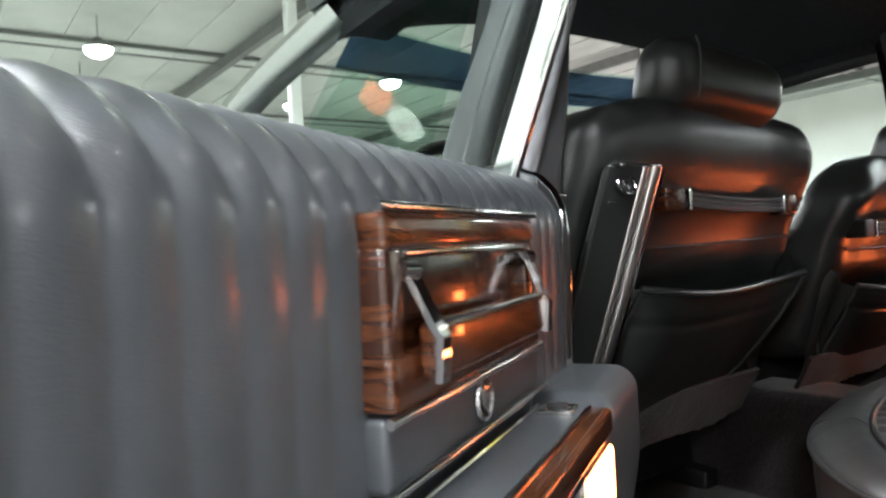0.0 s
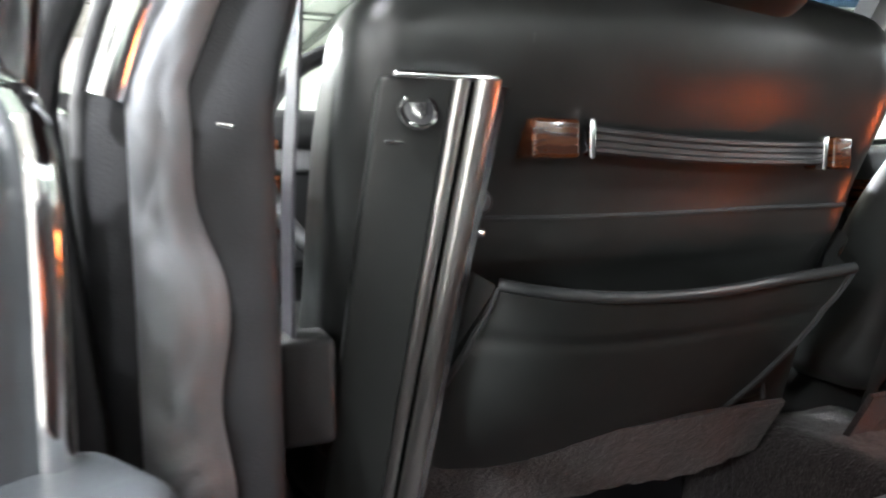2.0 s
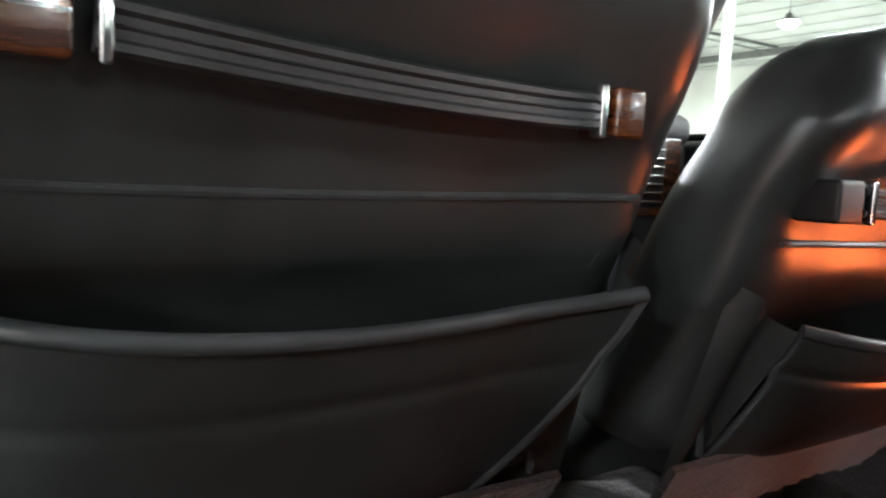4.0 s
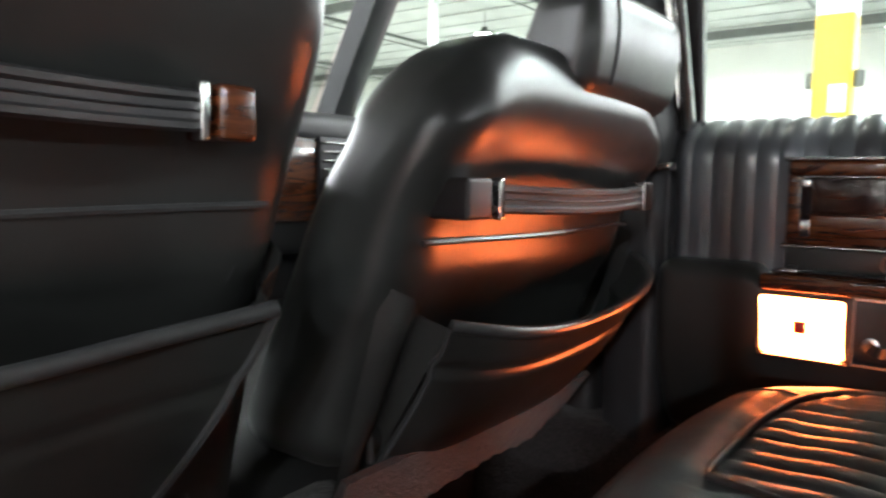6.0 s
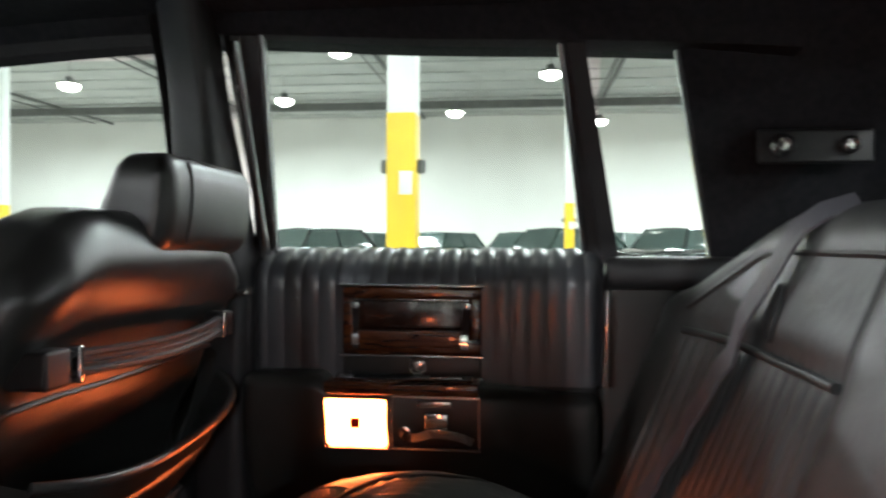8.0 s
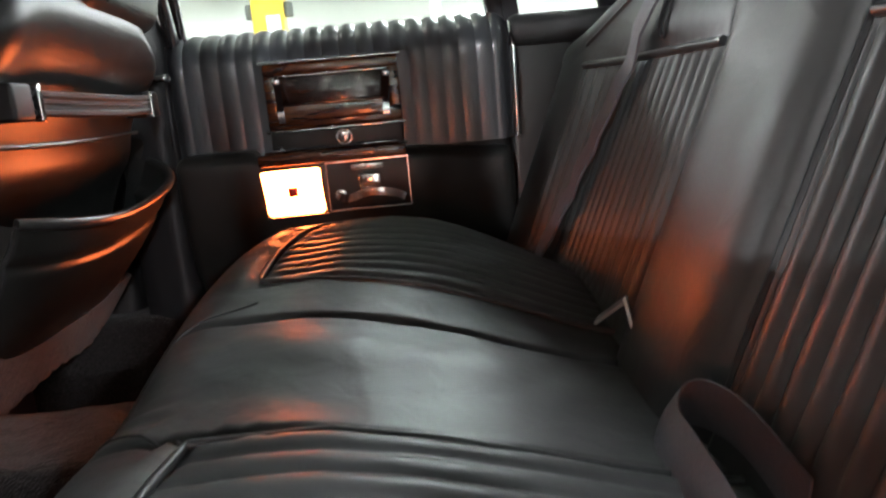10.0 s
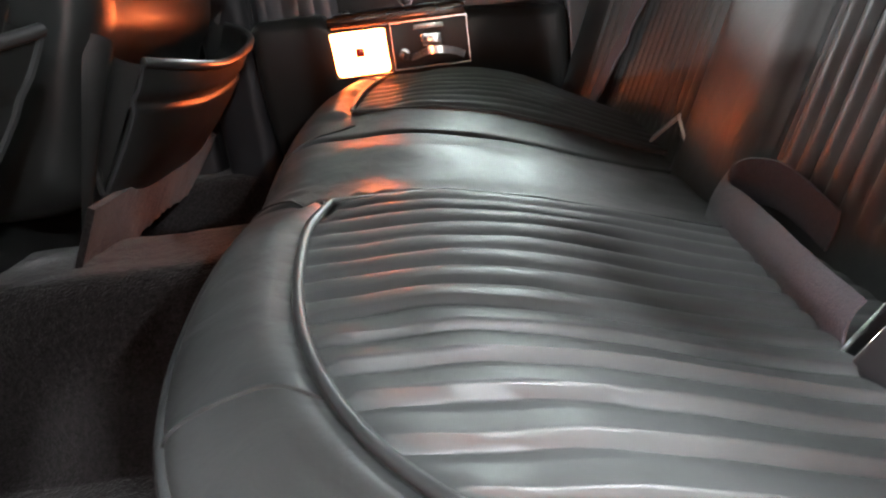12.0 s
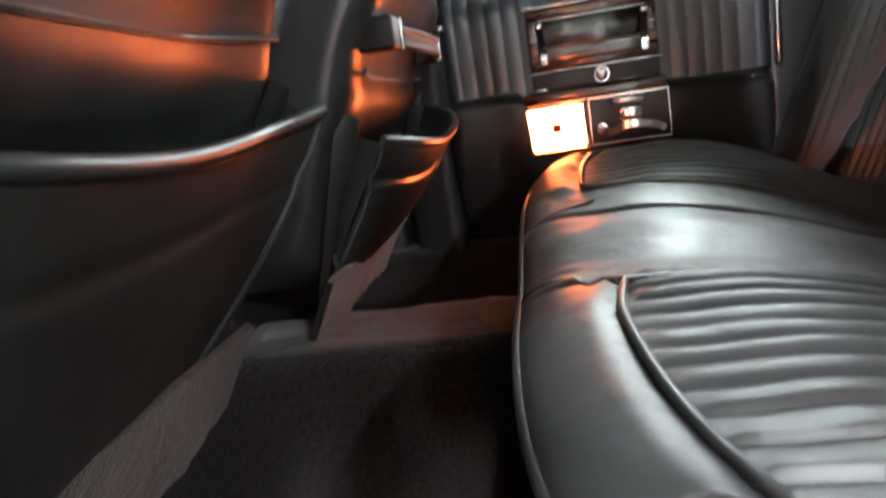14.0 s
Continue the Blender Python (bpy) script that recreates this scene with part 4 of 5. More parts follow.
    # seat release on the outer side
    if covered:
        knob = lathe((0, 0, 0), [(0, -0.016), (0.009, -0.015), (0.012, -0.010), (0.012, 0.0), (0.008, 0.006), (0, 0.008)], 18, "y")
        knob.transform(Matrix.Translation((x0 + 0.124, yr(0.856) - 0.006, 0.856)))
        sub("latch_knob", knob, PLASTIC, root, "round black seat release knob")
        sub("latch_foot", rbox((x0 + 0.124, yr(0.828) - 0.008, 0.828), (0.022, 0.018, 0.010), 0.004, k=3), CHROME, root, "chrome foot of the release")
    else:
        sub("latch_knob", rbox((x1 + 0.002, yr(0.90 + zoff) + 0.012, 0.885), (0.026, 0.02, 0.012), 0.005, k=3), CHROME, root, "small chrome seat release")
    # cushion, base and carpet skirt
    def cush(x, y, z):
        e = (x - mid) / (wide / 2)
        return (x, y, z + 0.02 * (1 - e * e) * (z > 0.55) + 0.03 * smooth(0.6, 1.0, y))
    sub("cushion", rbox((mid + (0.0145 if covered else -0.0145), 0.83 + yoff, 0.535 + zoff * 0.5), (wide + 0.029, 0.52, 0.15), 0.05, (10, 10, 2), 5, cush), LEATHER, root)
    def skirt(u, v):
        x = x0 + 0.01 + (wide - 0.02) * u
        z = (BOT + 0.015) - ((0.108 if covered else 0.092) - 0.02 * u) * v
        return (x, yr(BOT) - 0.004 + 0.045 * v + 0.003 * math.sin(u * 21) * v, z + 0.004 * math.sin(u * 13 + 1) * v + 0.002 * math.sin(u * 90) * v)
    sub("carpet_skirt", sheet(40, 8, skirt, 0.008), CARPET, root, "loose carpet skirt along the bottom")
    sub("seat_base", rbox((mid, 0.82 + yoff, 0.43), (wide - 0.10, 0.44, 0.10), 0.01, k=2), PLASTIC, root, "dark seat frame")
    for sx in (x0 + 0.08, x1 - 0.08):
        sub("seat_rail", rbox((sx, 0.80 + yoff, 0.36), (0.045, 0.52, 0.05), 0.006, k=2), PLASTIC, root, "black steel seat rail")
    if covered:
        # slanted cover along the outer rear edge
        cx0, cx1 = x0 + 0.026, x0 + 0.122
        cz0, cz1 = 0.545, 0.953
        slant = lambda z: 0.022 * (cz1 - z) / (cz1 - cz0)
        def cov(a, b, hgt):
            return (a - slant(b), yr(b) - 0.004 - 0.026 * hgt - 0.02 * (a - cx0) / 0.077, b)
        cover = sub("belt_cover", rbox((0, 0, 0), (0.056, 0.012, cz1 - cz0), 0.004, (2, 1, 8), 2, lambda a, b, c: cov(cx0 + 0.026 + a, (cz0 + cz1) / 2 + c, 0.5 + b * 40)), LEATHER, root, "leather covered slanted edge cover")
        for off, wdt, d in ((0.060, 0.0075, 0.030), (0.081, 0.0105, 0.034)):
            pts = [(cx0 + off - slant(z), yr(z) - d, z) for z in np.linspace(cz0, cz1, 9)]
            sub("chrome_rail", sweep(pts, ring(wdt, 12, 0.008), up=(0, -1, 0.3)), RAIL, cover, "bright polished rail")
        sub("side_strip", sweep([(cx1 - 0.002 - slant(z), yr(z) - 0.018, z) for z in np.linspace(cz0, cz1, 9)], [(-0.003, -0.020), (0.003, -0.020), (0.003, 0.020), (-0.003, 0.020)], up=(0, -1, 0.3)), CHROME, cover, "brushed metal side strip")
        sub("top_cap", rbox(((cx0 + cx1) / 2, yr(cz1) - 0.018, cz1), (0.085, 0.036, 0.006), 0.002, k=2), CHROME, cover, "chrome top cap")
        sub("plate", rbox((cx0 + 0.026, yr(0.905) - 0.0265, 0.905), (0.042, 0.005, 0.0030), 0.001, k=1), CHROME, cover, "thin chrome line")
        bp = lambda p, q, out: Vector((cx0 + 0.027 + p, yr(0.928) - 0.0320 - 0.26 * p - out + 0.36 * q, 0.928 + q))
        badge = sub("badge", prism([(0.015 * math.cos(w), 0.015 * math.sin(w)) for w in np.linspace(0, 2 * math.pi, 28, endpoint=False)], lambda p, q, k: bp(p, q, 0.003 * k), 0.0006), PLASTIC, cover, "round dark badge")
        sub("wreath", tube([bp(0.0125 * math.cos(w), 0.0125 * math.sin(w), 0.0035) for w in np.linspace(0, 2 * math.pi, 28, endpoint=False)], 0.0018, 6, up=(0, 1, 0), closed=True), CHROME, badge, "metal wreath ring")
        sub("shield", prism([(-0.006, 0.006), (0.006, 0.006), (0.005, -0.002), (0.0, -0.007), (-0.005, -0.002)], lambda p, q, k: bp(p, q, 0.003 + 0.002 * k), 0.0005), SATIN, badge, "small metal shield")
    return root


front_seat(-0.545, 0.075, 0.056, 0.036, True, "dark grey leather driver seat, map pocket, slanted chrome-edged cover", 0.135, 0.040, 0.010, -0.002, 0.315, 0.572, 0.100, -0.006, 0.009, 0.019, 0.10)
front_seat(0.135, 0.635, 0.0, 0.0, False, "dark grey leather passenger seat with map pocket and grab strap", 0.0, 0.0, 0.075, 0.03, 0.25, 0.585, 0.085, 0.022, 0.010, 0.030)

# ---- rear seat ----
CX = 0.05          # middle of the bench
DEEP, SQ = 0.352, 4.0
PITCH = 0.0245
R_EDGE, R_DROP = 0.047, 0.024


def half(x):
    """Half length of the bench on either side of its middle."""
    return 0.535 if x > CX else 0.52


def crown(x, y):
    a = abs(x - CX)
    bucket = math.exp(-((a - 0.30) / 0.19) ** 4)
    far = smooth(0.15, 0.40, x)
    rise = smooth(-0.27 - 0.10 * far, 0.13 - 0.05 * far, y)
    z = 0.542 + 0.083 * rise + 0.072 * (x + 0.05) * smooth(-0.30, 0.0, y)
    z += 0.008 * bucket * smooth(-0.25, 0.02, y) - 0.016 * smooth(0.36, 0.52, a)
    return z - 0.008 * math.exp(-((x - 0.02) / 0.06) ** 2) * smooth(-0.25, 0.1, y)


def rim(q):
    """Place and outward direction of the bench's plan outline; q 0 to 1 from one end to the other."""
    w = 2 * min(max(q, 0.0005), 0.9995) - 1
    ux = w * (1.5 - 0.5 * w * w)
    uy = (1 - abs(ux) ** SQ) ** (1 / SQ)
    h = half(CX + ux)
    n = Vector((math.copysign(abs(ux) ** (SQ - 1), ux) / h, uy ** (SQ - 1) / DEEP)).normalized()
    return CX + h * ux, -0.12 + DEEP * uy, n


def reach(x):
    """How far out the pleats reach from the middle."""
    return 0.49 if x > CX else 0.474


def front_line(x):
    """How far forward the pleats reach."""
    a = abs(x - CX)
    return -0.12 + 0.285 * max(0.0, 1 - (a / reach(x)) ** 4) ** 0.25 - 0.012 * smooth(0.20, 0.11, a)


def inner(x):
    """Where the pleats begin, from the middle."""
    return 0.172 if x > CX else 0.122


def pleats(x, y):
    a = abs(x - CX)
    f = front_line(x)
    lo, hi = inner(x), reach(x) - 0.008
    across = smooth(lo, lo + 0.006, a) * (1 - smooth(hi - 0.01, hi, a))
    inside = across * (1 - smooth(f - 0.010, f + 0.002, y))
    m = inside * (0.30 + 0.70 * smooth(-0.22, -0.04, y))
    wob = 0.0022 * noise.noise(Vector((a * 9, y * 7, 3.1 if x > CX else 8.4)))
    step = (a + wob - lo) / PITCH
    ph = step % 1.0
    swell = 0.85 + 0.35 * noise.noise(Vector((math.floor(step) * 3.7, y * 6, 1.0)))
    # the folds lean over one another towards the end of the bench
    lap = smooth(0.24, 0.40, a)
    fold = (1 - lap) * (abs(math.sin(math.pi * ph)) ** 0.6 - 0.55) + lap * 1.5 * (ph ** 0.8 * (1 - smooth(0.86, 1.0, ph)) - 0.40)
    out = m * 0.0058 * swell * fold
    out += inside * 0.004 * smooth(f - 0.03, f - 0.09, y)
    # the border round the pleats swells into a roll
    if y > f - 0.02 and a > lo - 0.01:
        out += 0.0045 * math.exp(-((y - f - 0.020) / 0.013) ** 2) * smooth(lo - 0.01, lo + 0.02, a)
        out -= 0.003 * math.exp(-((y - f) / 0.005) ** 2)
    out += 0.0022 * noise.noise(Vector((x * 11, y * 11, 0.5))) + 0.0010 * noise.noise(Vector((x * 34, y * 30, 5.5)))
    # creases where the corner of the pleats is tucked in
    d2 = (x + 0.05) ** 2 + (y - 0.165) ** 2
    out += 0.0028 * math.exp(-d2 / 0.0022) * math.sin((x * 0.5 + y) * 260 + 3 * math.sin(x * 40))
    groove = 0.085 if x > CX else 0.113
    out -= 0.006 * math.exp(-((a - groove) / 0.005) ** 2)
    # the plain middle swells between its seams
    out += 0.007 * math.exp(-((x - 0.055) / 0.055) ** 2) * smooth(-0.2, 0.05, y)
    return out


def cushion_point(q, v):
    bx, by, n = rim(q)
    ix, iy = bx - R_EDGE * n.x, by - R_EDGE * n.y
    if v < 0.62:
        y = -0.29 + (iy + 0.29) * (v / 0.62) ** 0.85
        return Vector((ix, y, crown(ix, y) + pleats(ix, y)))
    top = crown(ix, iy)
    if v < 0.85:
        k = (v - 0.62) / 0.23
        t = k * math.pi / 2
        o, z = R_EDGE * math.sin(t), top - R_DROP * (1 - math.cos(t)) + pleats(ix, iy) * (1 - k) ** 2
        z += 0.0012 * noise.noise(Vector((bx * 24, by * 24, k * 2))) * math.sin(math.pi * k)
    else:
        t = (v - 0.85) / 0.15
        o, z = R_EDGE - 0.045 * t + 0.012 * math.sin(math.pi * t), top - R_DROP - (top - R_DROP - 0.34) * t
    return Vector((ix + n.x * o, iy + n.y * o, z))


rear = thing("rear_seat", (0, 0, FZ), "dark grey leather rear bench, two pleated places, plain middle", "car seat")
sub("cushion", sheet(520, 64, cushion_point), LEATHER_REAR, rear, "pleated leather bench cushion")


def on_cushion(x, y, lift):
    return Vector((x, y, crown(x, y) + lift))


for sd in (-1, 1):
    lo, hi = inner(CX + sd) - 0.004, reach(CX + sd)
    line = [(lo, y) for y in (-0.24, -0.16, -0.08, 0.0, 0.07)] + [(a, front_line(CX + sd * a)) for a in hi - 0.003 - (hi - 0.013 - lo) * np.linspace(1, 0, 44) ** 1.8] + [(hi, y) for y in (-0.11, -0.20)]
    sub("piping", tube([on_cushion(CX + sd * a, b, 0.002) for a, b in line], 0.0034, 8), PIPING, rear, "raised leather piping")
    for a, q in ((0.123, -0.05), (0.384, -0.02)):
        pts = []
        for k in np.linspace(0, 1, 14):
            best = min((abs(rim(w)[0] - R_EDGE * rim(w)[2].x - (CX + sd * (a + q * k))), w) for w in np.linspace(0.002, 0.998, 2400))[1]
            if k < 0.35:
                w0 = cushion_point(best, 0.62)
                f = front_line(w0.x) + 0.003
                y = f + (w0.y - f) * k / 0.35
                pts.append(Vector((w0.x, y, crown(w0.x, y) + pleats(w0.x, y) + 0.0002)))
            else:
                pts.append(cushion_point(best, 0.62 + 0.23 * (k - 0.35) / 0.65))
        sub("seam", tube(pts, 0.0015, 6), PIPING, rear, "stitched seam")
sub("front_piping", tube([cushion_point(q, 0.848) for q in np.linspace(0.01, 0.99, 150)], 0.0045, 8), PIPING, rear, "leather piping along the front edge")

BCX, BMID = 0.085, 0.095


def back_top(x):
    a = abs(x - 0.06)
    return 1.0 - 0.10 * smooth(0.34, 0.60, a) ** 1.3 - 0.02 * (1 - smooth(0.0, 0.12, abs(x - BCX)))


def back_point(x, v, lift=0.0):
    a = abs(x - 0.06)
    ztop, R, zb = back_top(x), 0.05, 0.535
    if v < 0.8:
        z = zb + (ztop - R - zb) * v / 0.8
        y = -0.200 - (z - 0.58) * 0.40
    else:
        t = (v - 0.8) / 0.2 * math.pi * 0.75
        y = -0.200 - (ztop - R - 0.58) * 0.40 - R * (1 - math.cos(t)) * 1.3
        z = ztop - R + R * math.sin(t)
    y += 0.05 * smooth(0.36, 0.60, a) ** 1.4 + 0.012 * math.exp(-((a - 0.30) / 0.2) ** 4) * smooth(0.84, 0.88, z)
    e = abs(x - BCX)
    y += 0.020 * math.exp(-(e / 0.088) ** 6) * (1 - smooth(0.93, 0.99, z))
    y -= 0.008 * math.exp(-((e - BMID) / 0.006) ** 2)
    ins = smooth(0.105, 0.112, e) * (1 - smooth(0.49, 0.50, e)) * (1 - smooth(0.838, 0.848, z)) * smooth(0.58, 0.60, z)
    ph = ((e - 0.11) / 0.0235) % 1.0
    y += ins * 0.0065 * (abs(math.sin(math.pi * ph)) ** 0.6 - 0.5)
    return Vector((x, y + lift, z))


sub("backrest", sheet(380, 60, lambda u, v: back_point(-0.535 + 1.19 * u, v)), LEATHER_REAR, rear, "pleated leather bench backrest")
for sd in (-1, 1):
    sub("piping", tube([back_point(BCX + sd * e, 0.8 * (0.846 - 0.535) / (back_top(BCX + sd * e) - 0.05 - 0.535), 0.003) for e in np.linspace(0.108, 0.49, 24)], 0.005, 8), PIPING, rear, "raised leather piping")
    sub("welt", tube([back_point(BCX + sd * 0.098, v, 0.001) for v in np.linspace(0.05, 0.85, 24)], 0.004, 6, up=(1, 0, 0)), PIPING, rear, "leather welt")
    oval = [(0.012 * math.cos(w) + 0.006 * math.sin(w), 0.055 * math.sin(w)) for w in np.linspace(0, 2 * math.pi, 28, endpoint=False)]
    sub("emblem", tube([back_point(BCX + sd * (0.27 + p), 0.685 + q, 0.002) for p, q in oval], 0.0022, 6, up=(0, 1, 0.4), closed=True), PIPING, rear, "stitched oval emblem")
    sub("seam", tube([back_point(BCX + sd * e, 0.80, 0.0005) for e in np.linspace(0.10, 0.50, 30)], 0.0035, 6), PIPING, rear, "stitched seam under the top roll")


def ribbon(points, wide, up, thick=0.0015):
    return sweep(points, [(-wide / 2, -thick), (wide / 2, -thick), (wide / 2, thick), (-wide / 2, thick)], up)


# belts
def shoulder_belt(sd):
    root = thing("seat_belt", (sd * 0.5, -0.22, 0.6), "grey webbing seat belt lying over the rear backrest", "seat belt", "rear seat belts")
    pts = [back_point(0.04 + sd * (0.29 + 0.20 * (1 - t)), 0.06 + 0.86 * t, 0.010 + 0.01 * math.sin(math.pi * t)) for t in np.linspace(0, 1, 24)]
    sub("webbing", ribbon(pts, 0.042, (0, 1, 0.4)), BELT, root)
    sub("sleeve", rbox(back_point(0.04 + sd * 0.495, 0.05, 0.02), (0.035, 0.012, 0.05), 0.004, k=2), BELT, root, "latch plate in a grey sleeve")
    sub("tongue", rbox(back_point(0.04 + sd * 0.51, 0.06, 0.024), (0.016, 0.004, 0.03), 0.001, k=1), CHROME, root, "chrome tongue")


shoulder_belt(1)
lap = thing("lap_belt", (-0.2, -0.15, 0.6), "folded grey lap belt with a latch, lying along the seat crease", "seat belt", "rear seat belts")
# the webbing runs up from its buckle, loops over and comes back against the backrest
LAP_LOW = bezier([(-0.268, -0.126, 0.562), (-0.20, -0.130, 0.562), (-0.14, -0.135, 0.561), (-0.07, -0.142, 0.559), (-0.014, -0.152, 0.558), (0.008, -0.170, 0.560), (-0.012, -0.187, 0.566), (-0.06, -0.193, 0.570), (-0.13, -0.190, 0.562)], 64)
LAP_TOP = bezier([(-0.250, -0.150, 0.588), (-0.19, -0.150, 0.597), (-0.13, -0.157, 0.601), (-0.075, -0.163, 0.603), (-0.032, -0.168, 0.600), (-0.014, -0.177, 0.603), (-0.032, -0.186, 0.609), (-0.078, -0.189, 0.611), (-0.135, -0.196, 0.592)], 64)
def lap_web(u, v):
    n = len(LAP_LOW) - 1
    k = min(int(u * n), n - 1)
    t = u * n - k
    low, top = LAP_LOW[k].lerp(LAP_LOW[k + 1], t), LAP_TOP[k].lerp(LAP_TOP[k + 1], t)
    across = top - low
    side = across.cross(LAP_LOW[k + 1] - LAP_LOW[k]).normalized()
    return low + across * v * (0.78 + 0.22 * smooth(0.45, 0.7, u)) + side * 0.004 * math.sin(math.pi * v) * (1 - 0.5 * u)
sub("webbing", sheet(96, 10, lap_web, 0.0016), BELT, lap)
ang = Matrix.Translation((-0.274, -0.137, 0.574)) @ Matrix.Rotation(radians(8), 4, "Z") @ Matrix.Rotation(radians(-42), 4, "X")
for nm, bm, mt, lb in (("latch_plate", rbox((0.002, 0, 0.0), (0.012, 0.046, 0.004), 0.0015, k=2), CHROME, "chrome latch plate"), ("buckle", rbox((-0.034, 0, -0.002), (0.058, 0.046, 0.018), 0.006, (2, 2, 1), 3), PLASTIC, "black buckle"), ("release_button", rbox((-0.048, 0, 0.0075), (0.014, 0.022, 0.004), 0.0015, k=2), BUTTON_RED, "dull red release button")):
    bm.transform(ang)
    sub(nm, bm, mt, lap, lb)
fb = thing("seat_belt", (-0.575, 0.45, 0.70), "grey front seat belt hanging down the centre pillar", "seat belt")
sub("webbing", ribbon(bezier([(-0.577, 0.452, 0.735), (-0.574, 0.450, 0.86), (-0.566, 0.447, 0.98), (-0.556, 0.440, 1.16)], 18), 0.034, (1, 0.1, 0)), BELT, fb)
sub("retractor_cover", rbox((-0.566, 0.450, 0.695), (0.050, 0.050, 0.095), 0.008, (1, 1, 2), 3), VINYL, fb, "dark grey retractor cover")
# light half-metal in place of chrome: its reflection put into the grey
TONGUE = mat("chrome_sheen_grey", (0.55, 0.55, 0.53), 0.35, metal=0.5, noise_scale=80, noise_amt=0.1)
stub = thing("belt_buckle", (0.2, -0.2, 0.6), "chrome belt latch standing in the seat crease", "belt buckle")
for a, b in (((0.181, -0.166, 0.590), (0.158, -0.188, 0.615)), ((0.158, -0.188, 0.615), (0.140, -0.190, 0.586))):
    sub("tongue", sweep([a, Vector(a).lerp(Vector(b), 0.5), b], [(-0.007, -0.0015), (0.007, -0.0015), (0.007, 0.0015), (-0.007, 0.0015)], up=(0.5, 0.8, 0.2)), TONGUE, stub, "chrome tongue plate, sheen in its colour")
sub("strap", ribbon([(0.150, -0.205, 0.56), (0.150, -0.198, 0.578), (0.146, -0.190, 0.592)], 0.035, (0, 1, 0)), BELT, stub)

# ---- front of the cabin ----
dash = thing("dashboard", (0, 1.1, 0.7), "dark dashboard with walnut panels and black air vents", "dashboard")
sub("top_pad", rbox((0, 1.06, 0.945), (1.40, 0.30, 0.06), 0.025, (8, 3, 1), 4), VINYL, dash)
sub("fascia", rbox((0, 0.98, 0.83), (1.40, 0.12, 0.19), 0.02, (8, 1, 2), 3), VINYL, dash)
sub("lower_panel", rbox((0, 1.02, 0.67), (1.36, 0.10, 0.14), 0.02, k=3), VINYL, dash)
for wx, ww in ((-0.60, 0.19), (0.0, 0.34), (0.46, 0.42)):
    sub("wood_panel", rbox((wx, 0.918, 0.86), (ww, 0.012, 0.14), 0.004, k=2), WOOD, dash, "walnut veneer panel")
for vx in (-0.668, -0.08, 0.08, 0.585):
    vent = sub("air_vent", rbox((vx, 0.910, 0.87), (0.042 if vx < -0.5 else 0.075, 0.010, 0.125), 0.003, k=2), PLASTIC, dash, "black air vent")
    for i in range(8):
        sub("slat", rbox((vx, 0.903, 0.8175 + i * 0.015), (0.032 if vx < -0.5 else 0.064, 0.010, 0.003), 0.001, k=1), SATIN, vent)
for i in range(3):
    knob = sub("switch", rbox((-0.588, 0.907, 0.835 + i * 0.038), (0.040, 0.012, 0.024), 0.003, k=2), PLASTIC, dash, "black switch plate")
    sub("toggle", rbox((-0.588, 0.899, 0.835 + i * 0.038), (0.014, 0.010, 0.010), 0.003, k=2), CHROME, knob, "chrome toggle")
wheel = thing("steering_wheel", (-0.36, 0.86, 0.86), "dark leather steering wheel on its column", "steering wheel")
tilt = Matrix.Translation((-0.36, 0.80, 0.90)) @ Matrix.Rotation(radians(62), 4, "X")
for nm, bm, mt in (("rim", tube([(0.19 * math.cos(a), 0.19 * math.sin(a), 0) for a in np.linspace(0, 2 * math.pi, 40, endpoint=False)], 0.013, 10, closed=True), VINYL), ("hub", rbox((0, 0, -0.02), (0.15, 0.10, 0.05), 0.02, k=4), VINYL), ("spoke", rbox((0, 0, -0.012), (0.37, 0.035, 0.016), 0.006, k=2), VINYL), ("column", tube([(0, 0, -0.04), (0, 0, -0.26)], 0.035, 14, up=(0, 1, 0)), PLASTIC)):
    bm.transform(tilt)
    sub(nm, bm, mt, wheel)


def front_door(side):
    root = thing("car_door", (side * 0.75, 0.8, 0.4), "closed front car door with dark trim and clear window", "car door", "front doors")
    sub("trim_panel", rbox((side * 0.735, 0.80, 0.65), (0.06, 0.66, 0.56), 0.02, (2, 6, 6), 3), VINYL, root)
    # armrest in the leather lightened for light falling on it
    sub("armrest", rbox((side * 0.655, 0.78, 0.665), (0.165, 0.56, 0.14), 0.02, (2, 6, 2), 3), DOOR_LEATHER, root, "padded grey armrest")
    sub("wood_strip", rbox((side * 0.702, 0.86, 0.83), (0.008, 0.40, 0.06), 0.003, k=2), WOOD, root, "walnut veneer strip")
    sub("outer_skin", rbox((side * 0.83, 0.80, 0.62), (0.05, 0.70, 0.58), 0.015, k=2), PAINT, root, "dark painted outer skin")
    up = lambda z: side * (0.735 - 0.42 * max(0, z - 0.93))
    pane = sub("pane", sheet(2, 4, lambda u, v: (up(0.93 + 0.30 * v) + side * 0.01, 0.47 + (0.60 - 0.33 * v) * u, 0.93 + 0.30 * v), 0.004), GLASS, root, "clear window glass")
    pane.visible_shadow = False
    sub("belt_seal", tube([(side * 0.74, y, 0.938) for y in np.linspace(0.47, 1.10, 4)], 0.007, 8), BLACK, root)
    return root


front_door(-1), front_door(1)

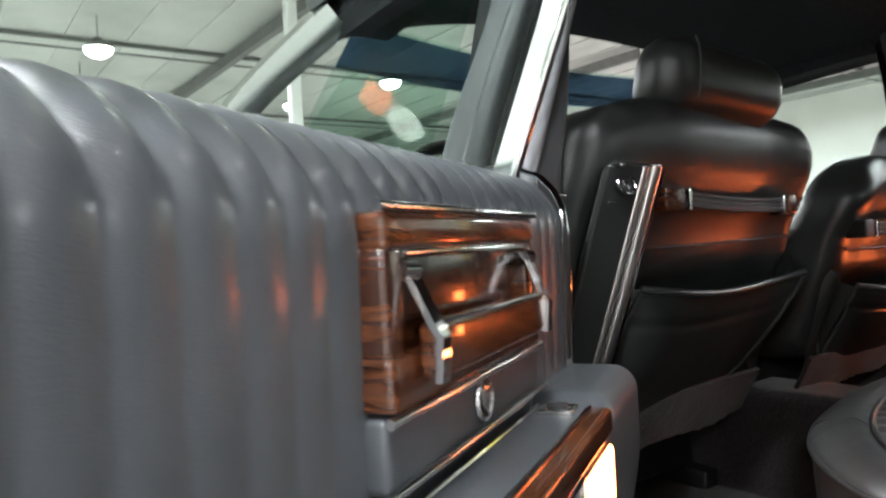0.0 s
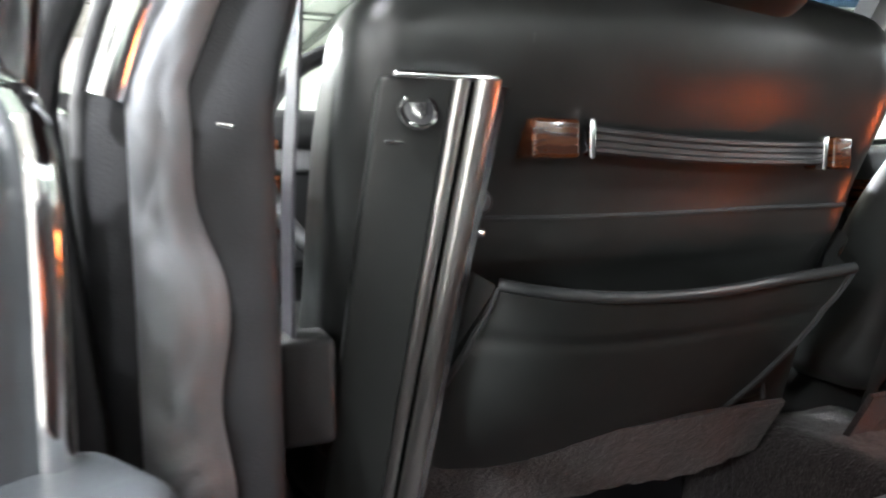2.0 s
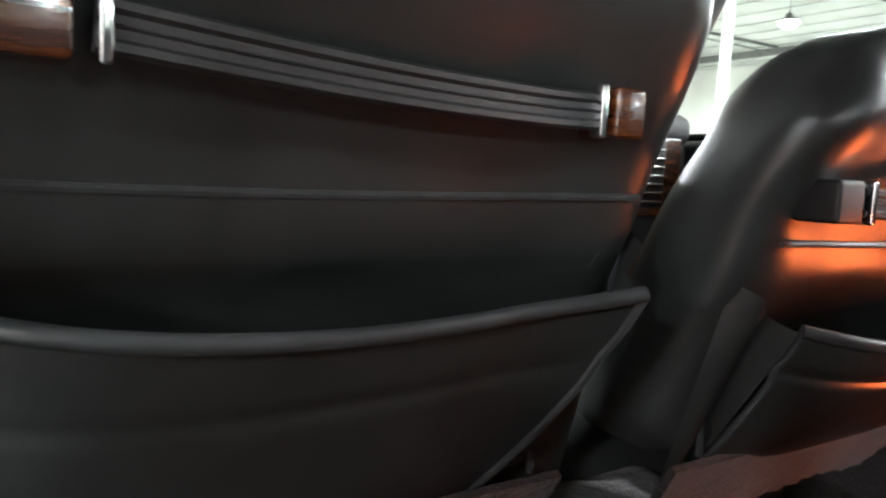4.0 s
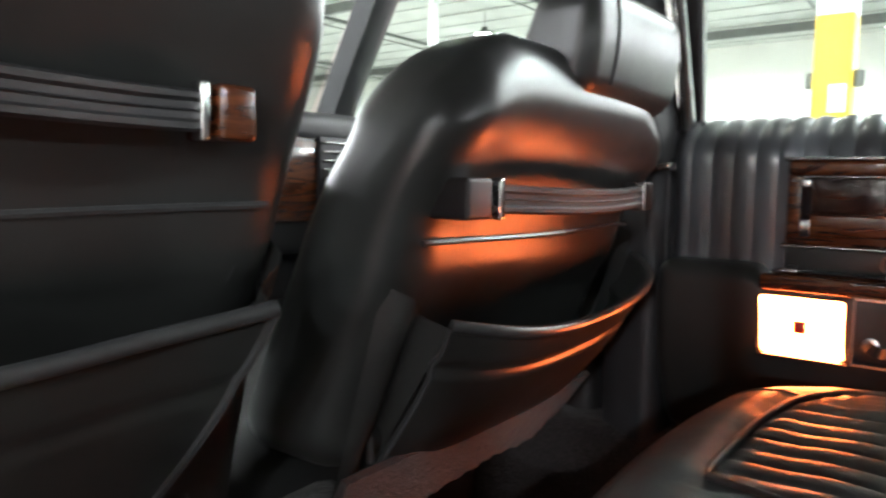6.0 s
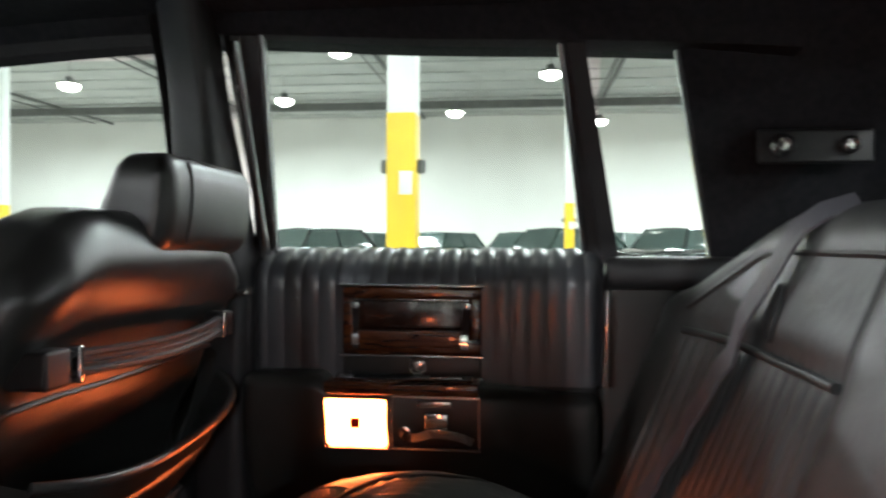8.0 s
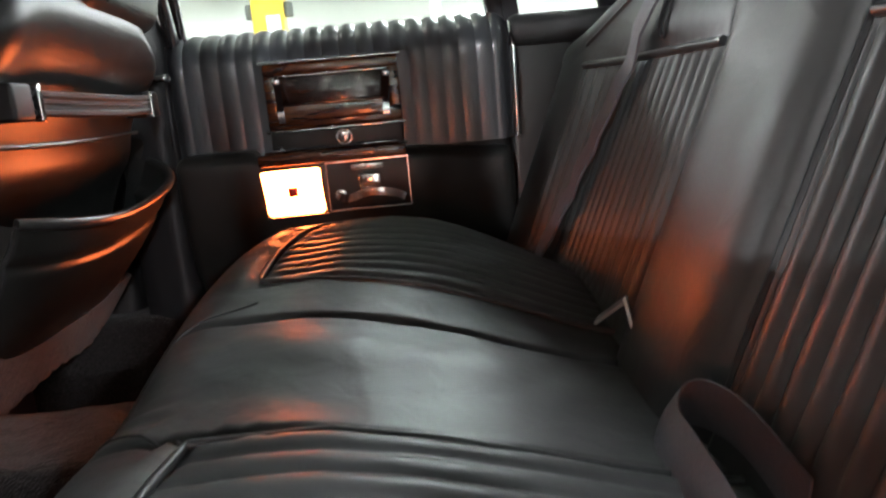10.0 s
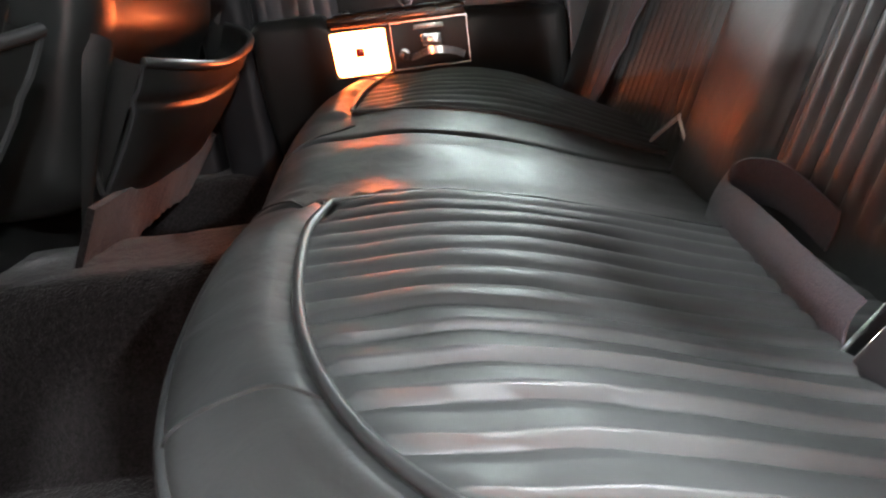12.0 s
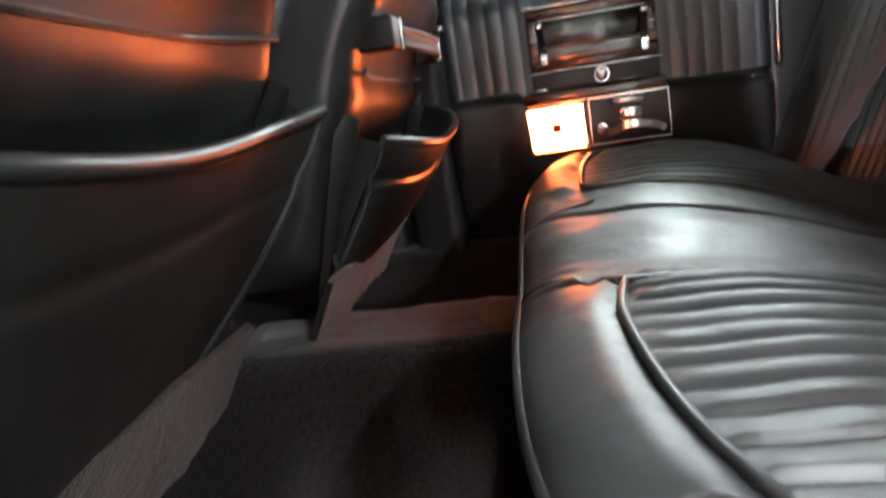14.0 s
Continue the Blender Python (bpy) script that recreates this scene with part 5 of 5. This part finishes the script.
# ---- outer body ----
body = thing("car_body", (0, 0, 0.3), "dark grey painted saloon car body", "car body", kind="structure")
sub("hood", rbox((0, 2.05, 0.86), (1.62, 1.75, 0.10), 0.045, (6, 8, 1), 4, lambda a, b, c: (a * (1 - 0.05 * (b - 1.2)), b, c - 0.05 * (abs(a) / 0.8) ** 2 - 0.05 * smooth(2.4, 2.95, b))), PAINT, body)
for sd in (-1, 1):
    sub("fender", rbox((sd * 0.80, 2.05, 0.62), (0.20, 1.85, 0.50), 0.05, (2, 8, 4), 4), PAINT, body)
    sub("quarter_panel", rbox((sd * 0.82, -1.15, 0.64), (0.16, 1.75, 0.56), 0.05, (2, 8, 4), 4), PAINT, body)
    sub("rocker", rbox((sd * 0.80, 0.45, 0.34), (0.12, 1.5, 0.16), 0.03, k=3), PAINT, body)
sub("trunk_lid", rbox((0, -1.60, 0.86), (1.52, 1.05, 0.10), 0.045, (6, 6, 1), 4), PAINT, body)
sub("firewall", rbox((0, 1.38, 0.62), (1.50, 0.05, 0.56), 0.02, k=2), PLASTIC, body)
sub("bulkhead", rbox((0, -0.62, 0.62), (1.44, 0.04, 0.66), 0.02, k=2), PLASTIC, body)
sub("front_panel", rbox((0, 2.98, 0.62), (1.56, 0.10, 0.44), 0.04, k=3), CHROME, body, "chrome front panel")
sub("rear_panel", rbox((0, -2.12, 0.64), (1.56, 0.10, 0.48), 0.04, k=3), PAINT, body)
sub("underbody", rbox((0, 0.4, 0.255), (1.5, 4.8, 0.05), 0.02, k=2), PLASTIC, body)
for sd in (-1, 1):
    for wy in (2.1, -1.25):
        wl = sub("wheel", lathe((sd * 0.80, wy, 0.34), [(0, -0.1), (0.2, -0.11), (0.32, -0.09), (0.34, 0), (0.32, 0.09), (0.2, 0.11), (0, 0.1)], 24, "x"), BLACK, body, "black tyre")
        sub("rim", lathe((sd * 0.80, wy, 0.34), [(0, -0.115), (0.16, -0.118), (0.19, -0.112), (0, 0.118)] if sd < 0 else [(0, 0.115), (0.16, 0.118), (0.19, 0.112), (0, -0.118)], 24, "x"), CHROME, wl, "chrome wire rim")
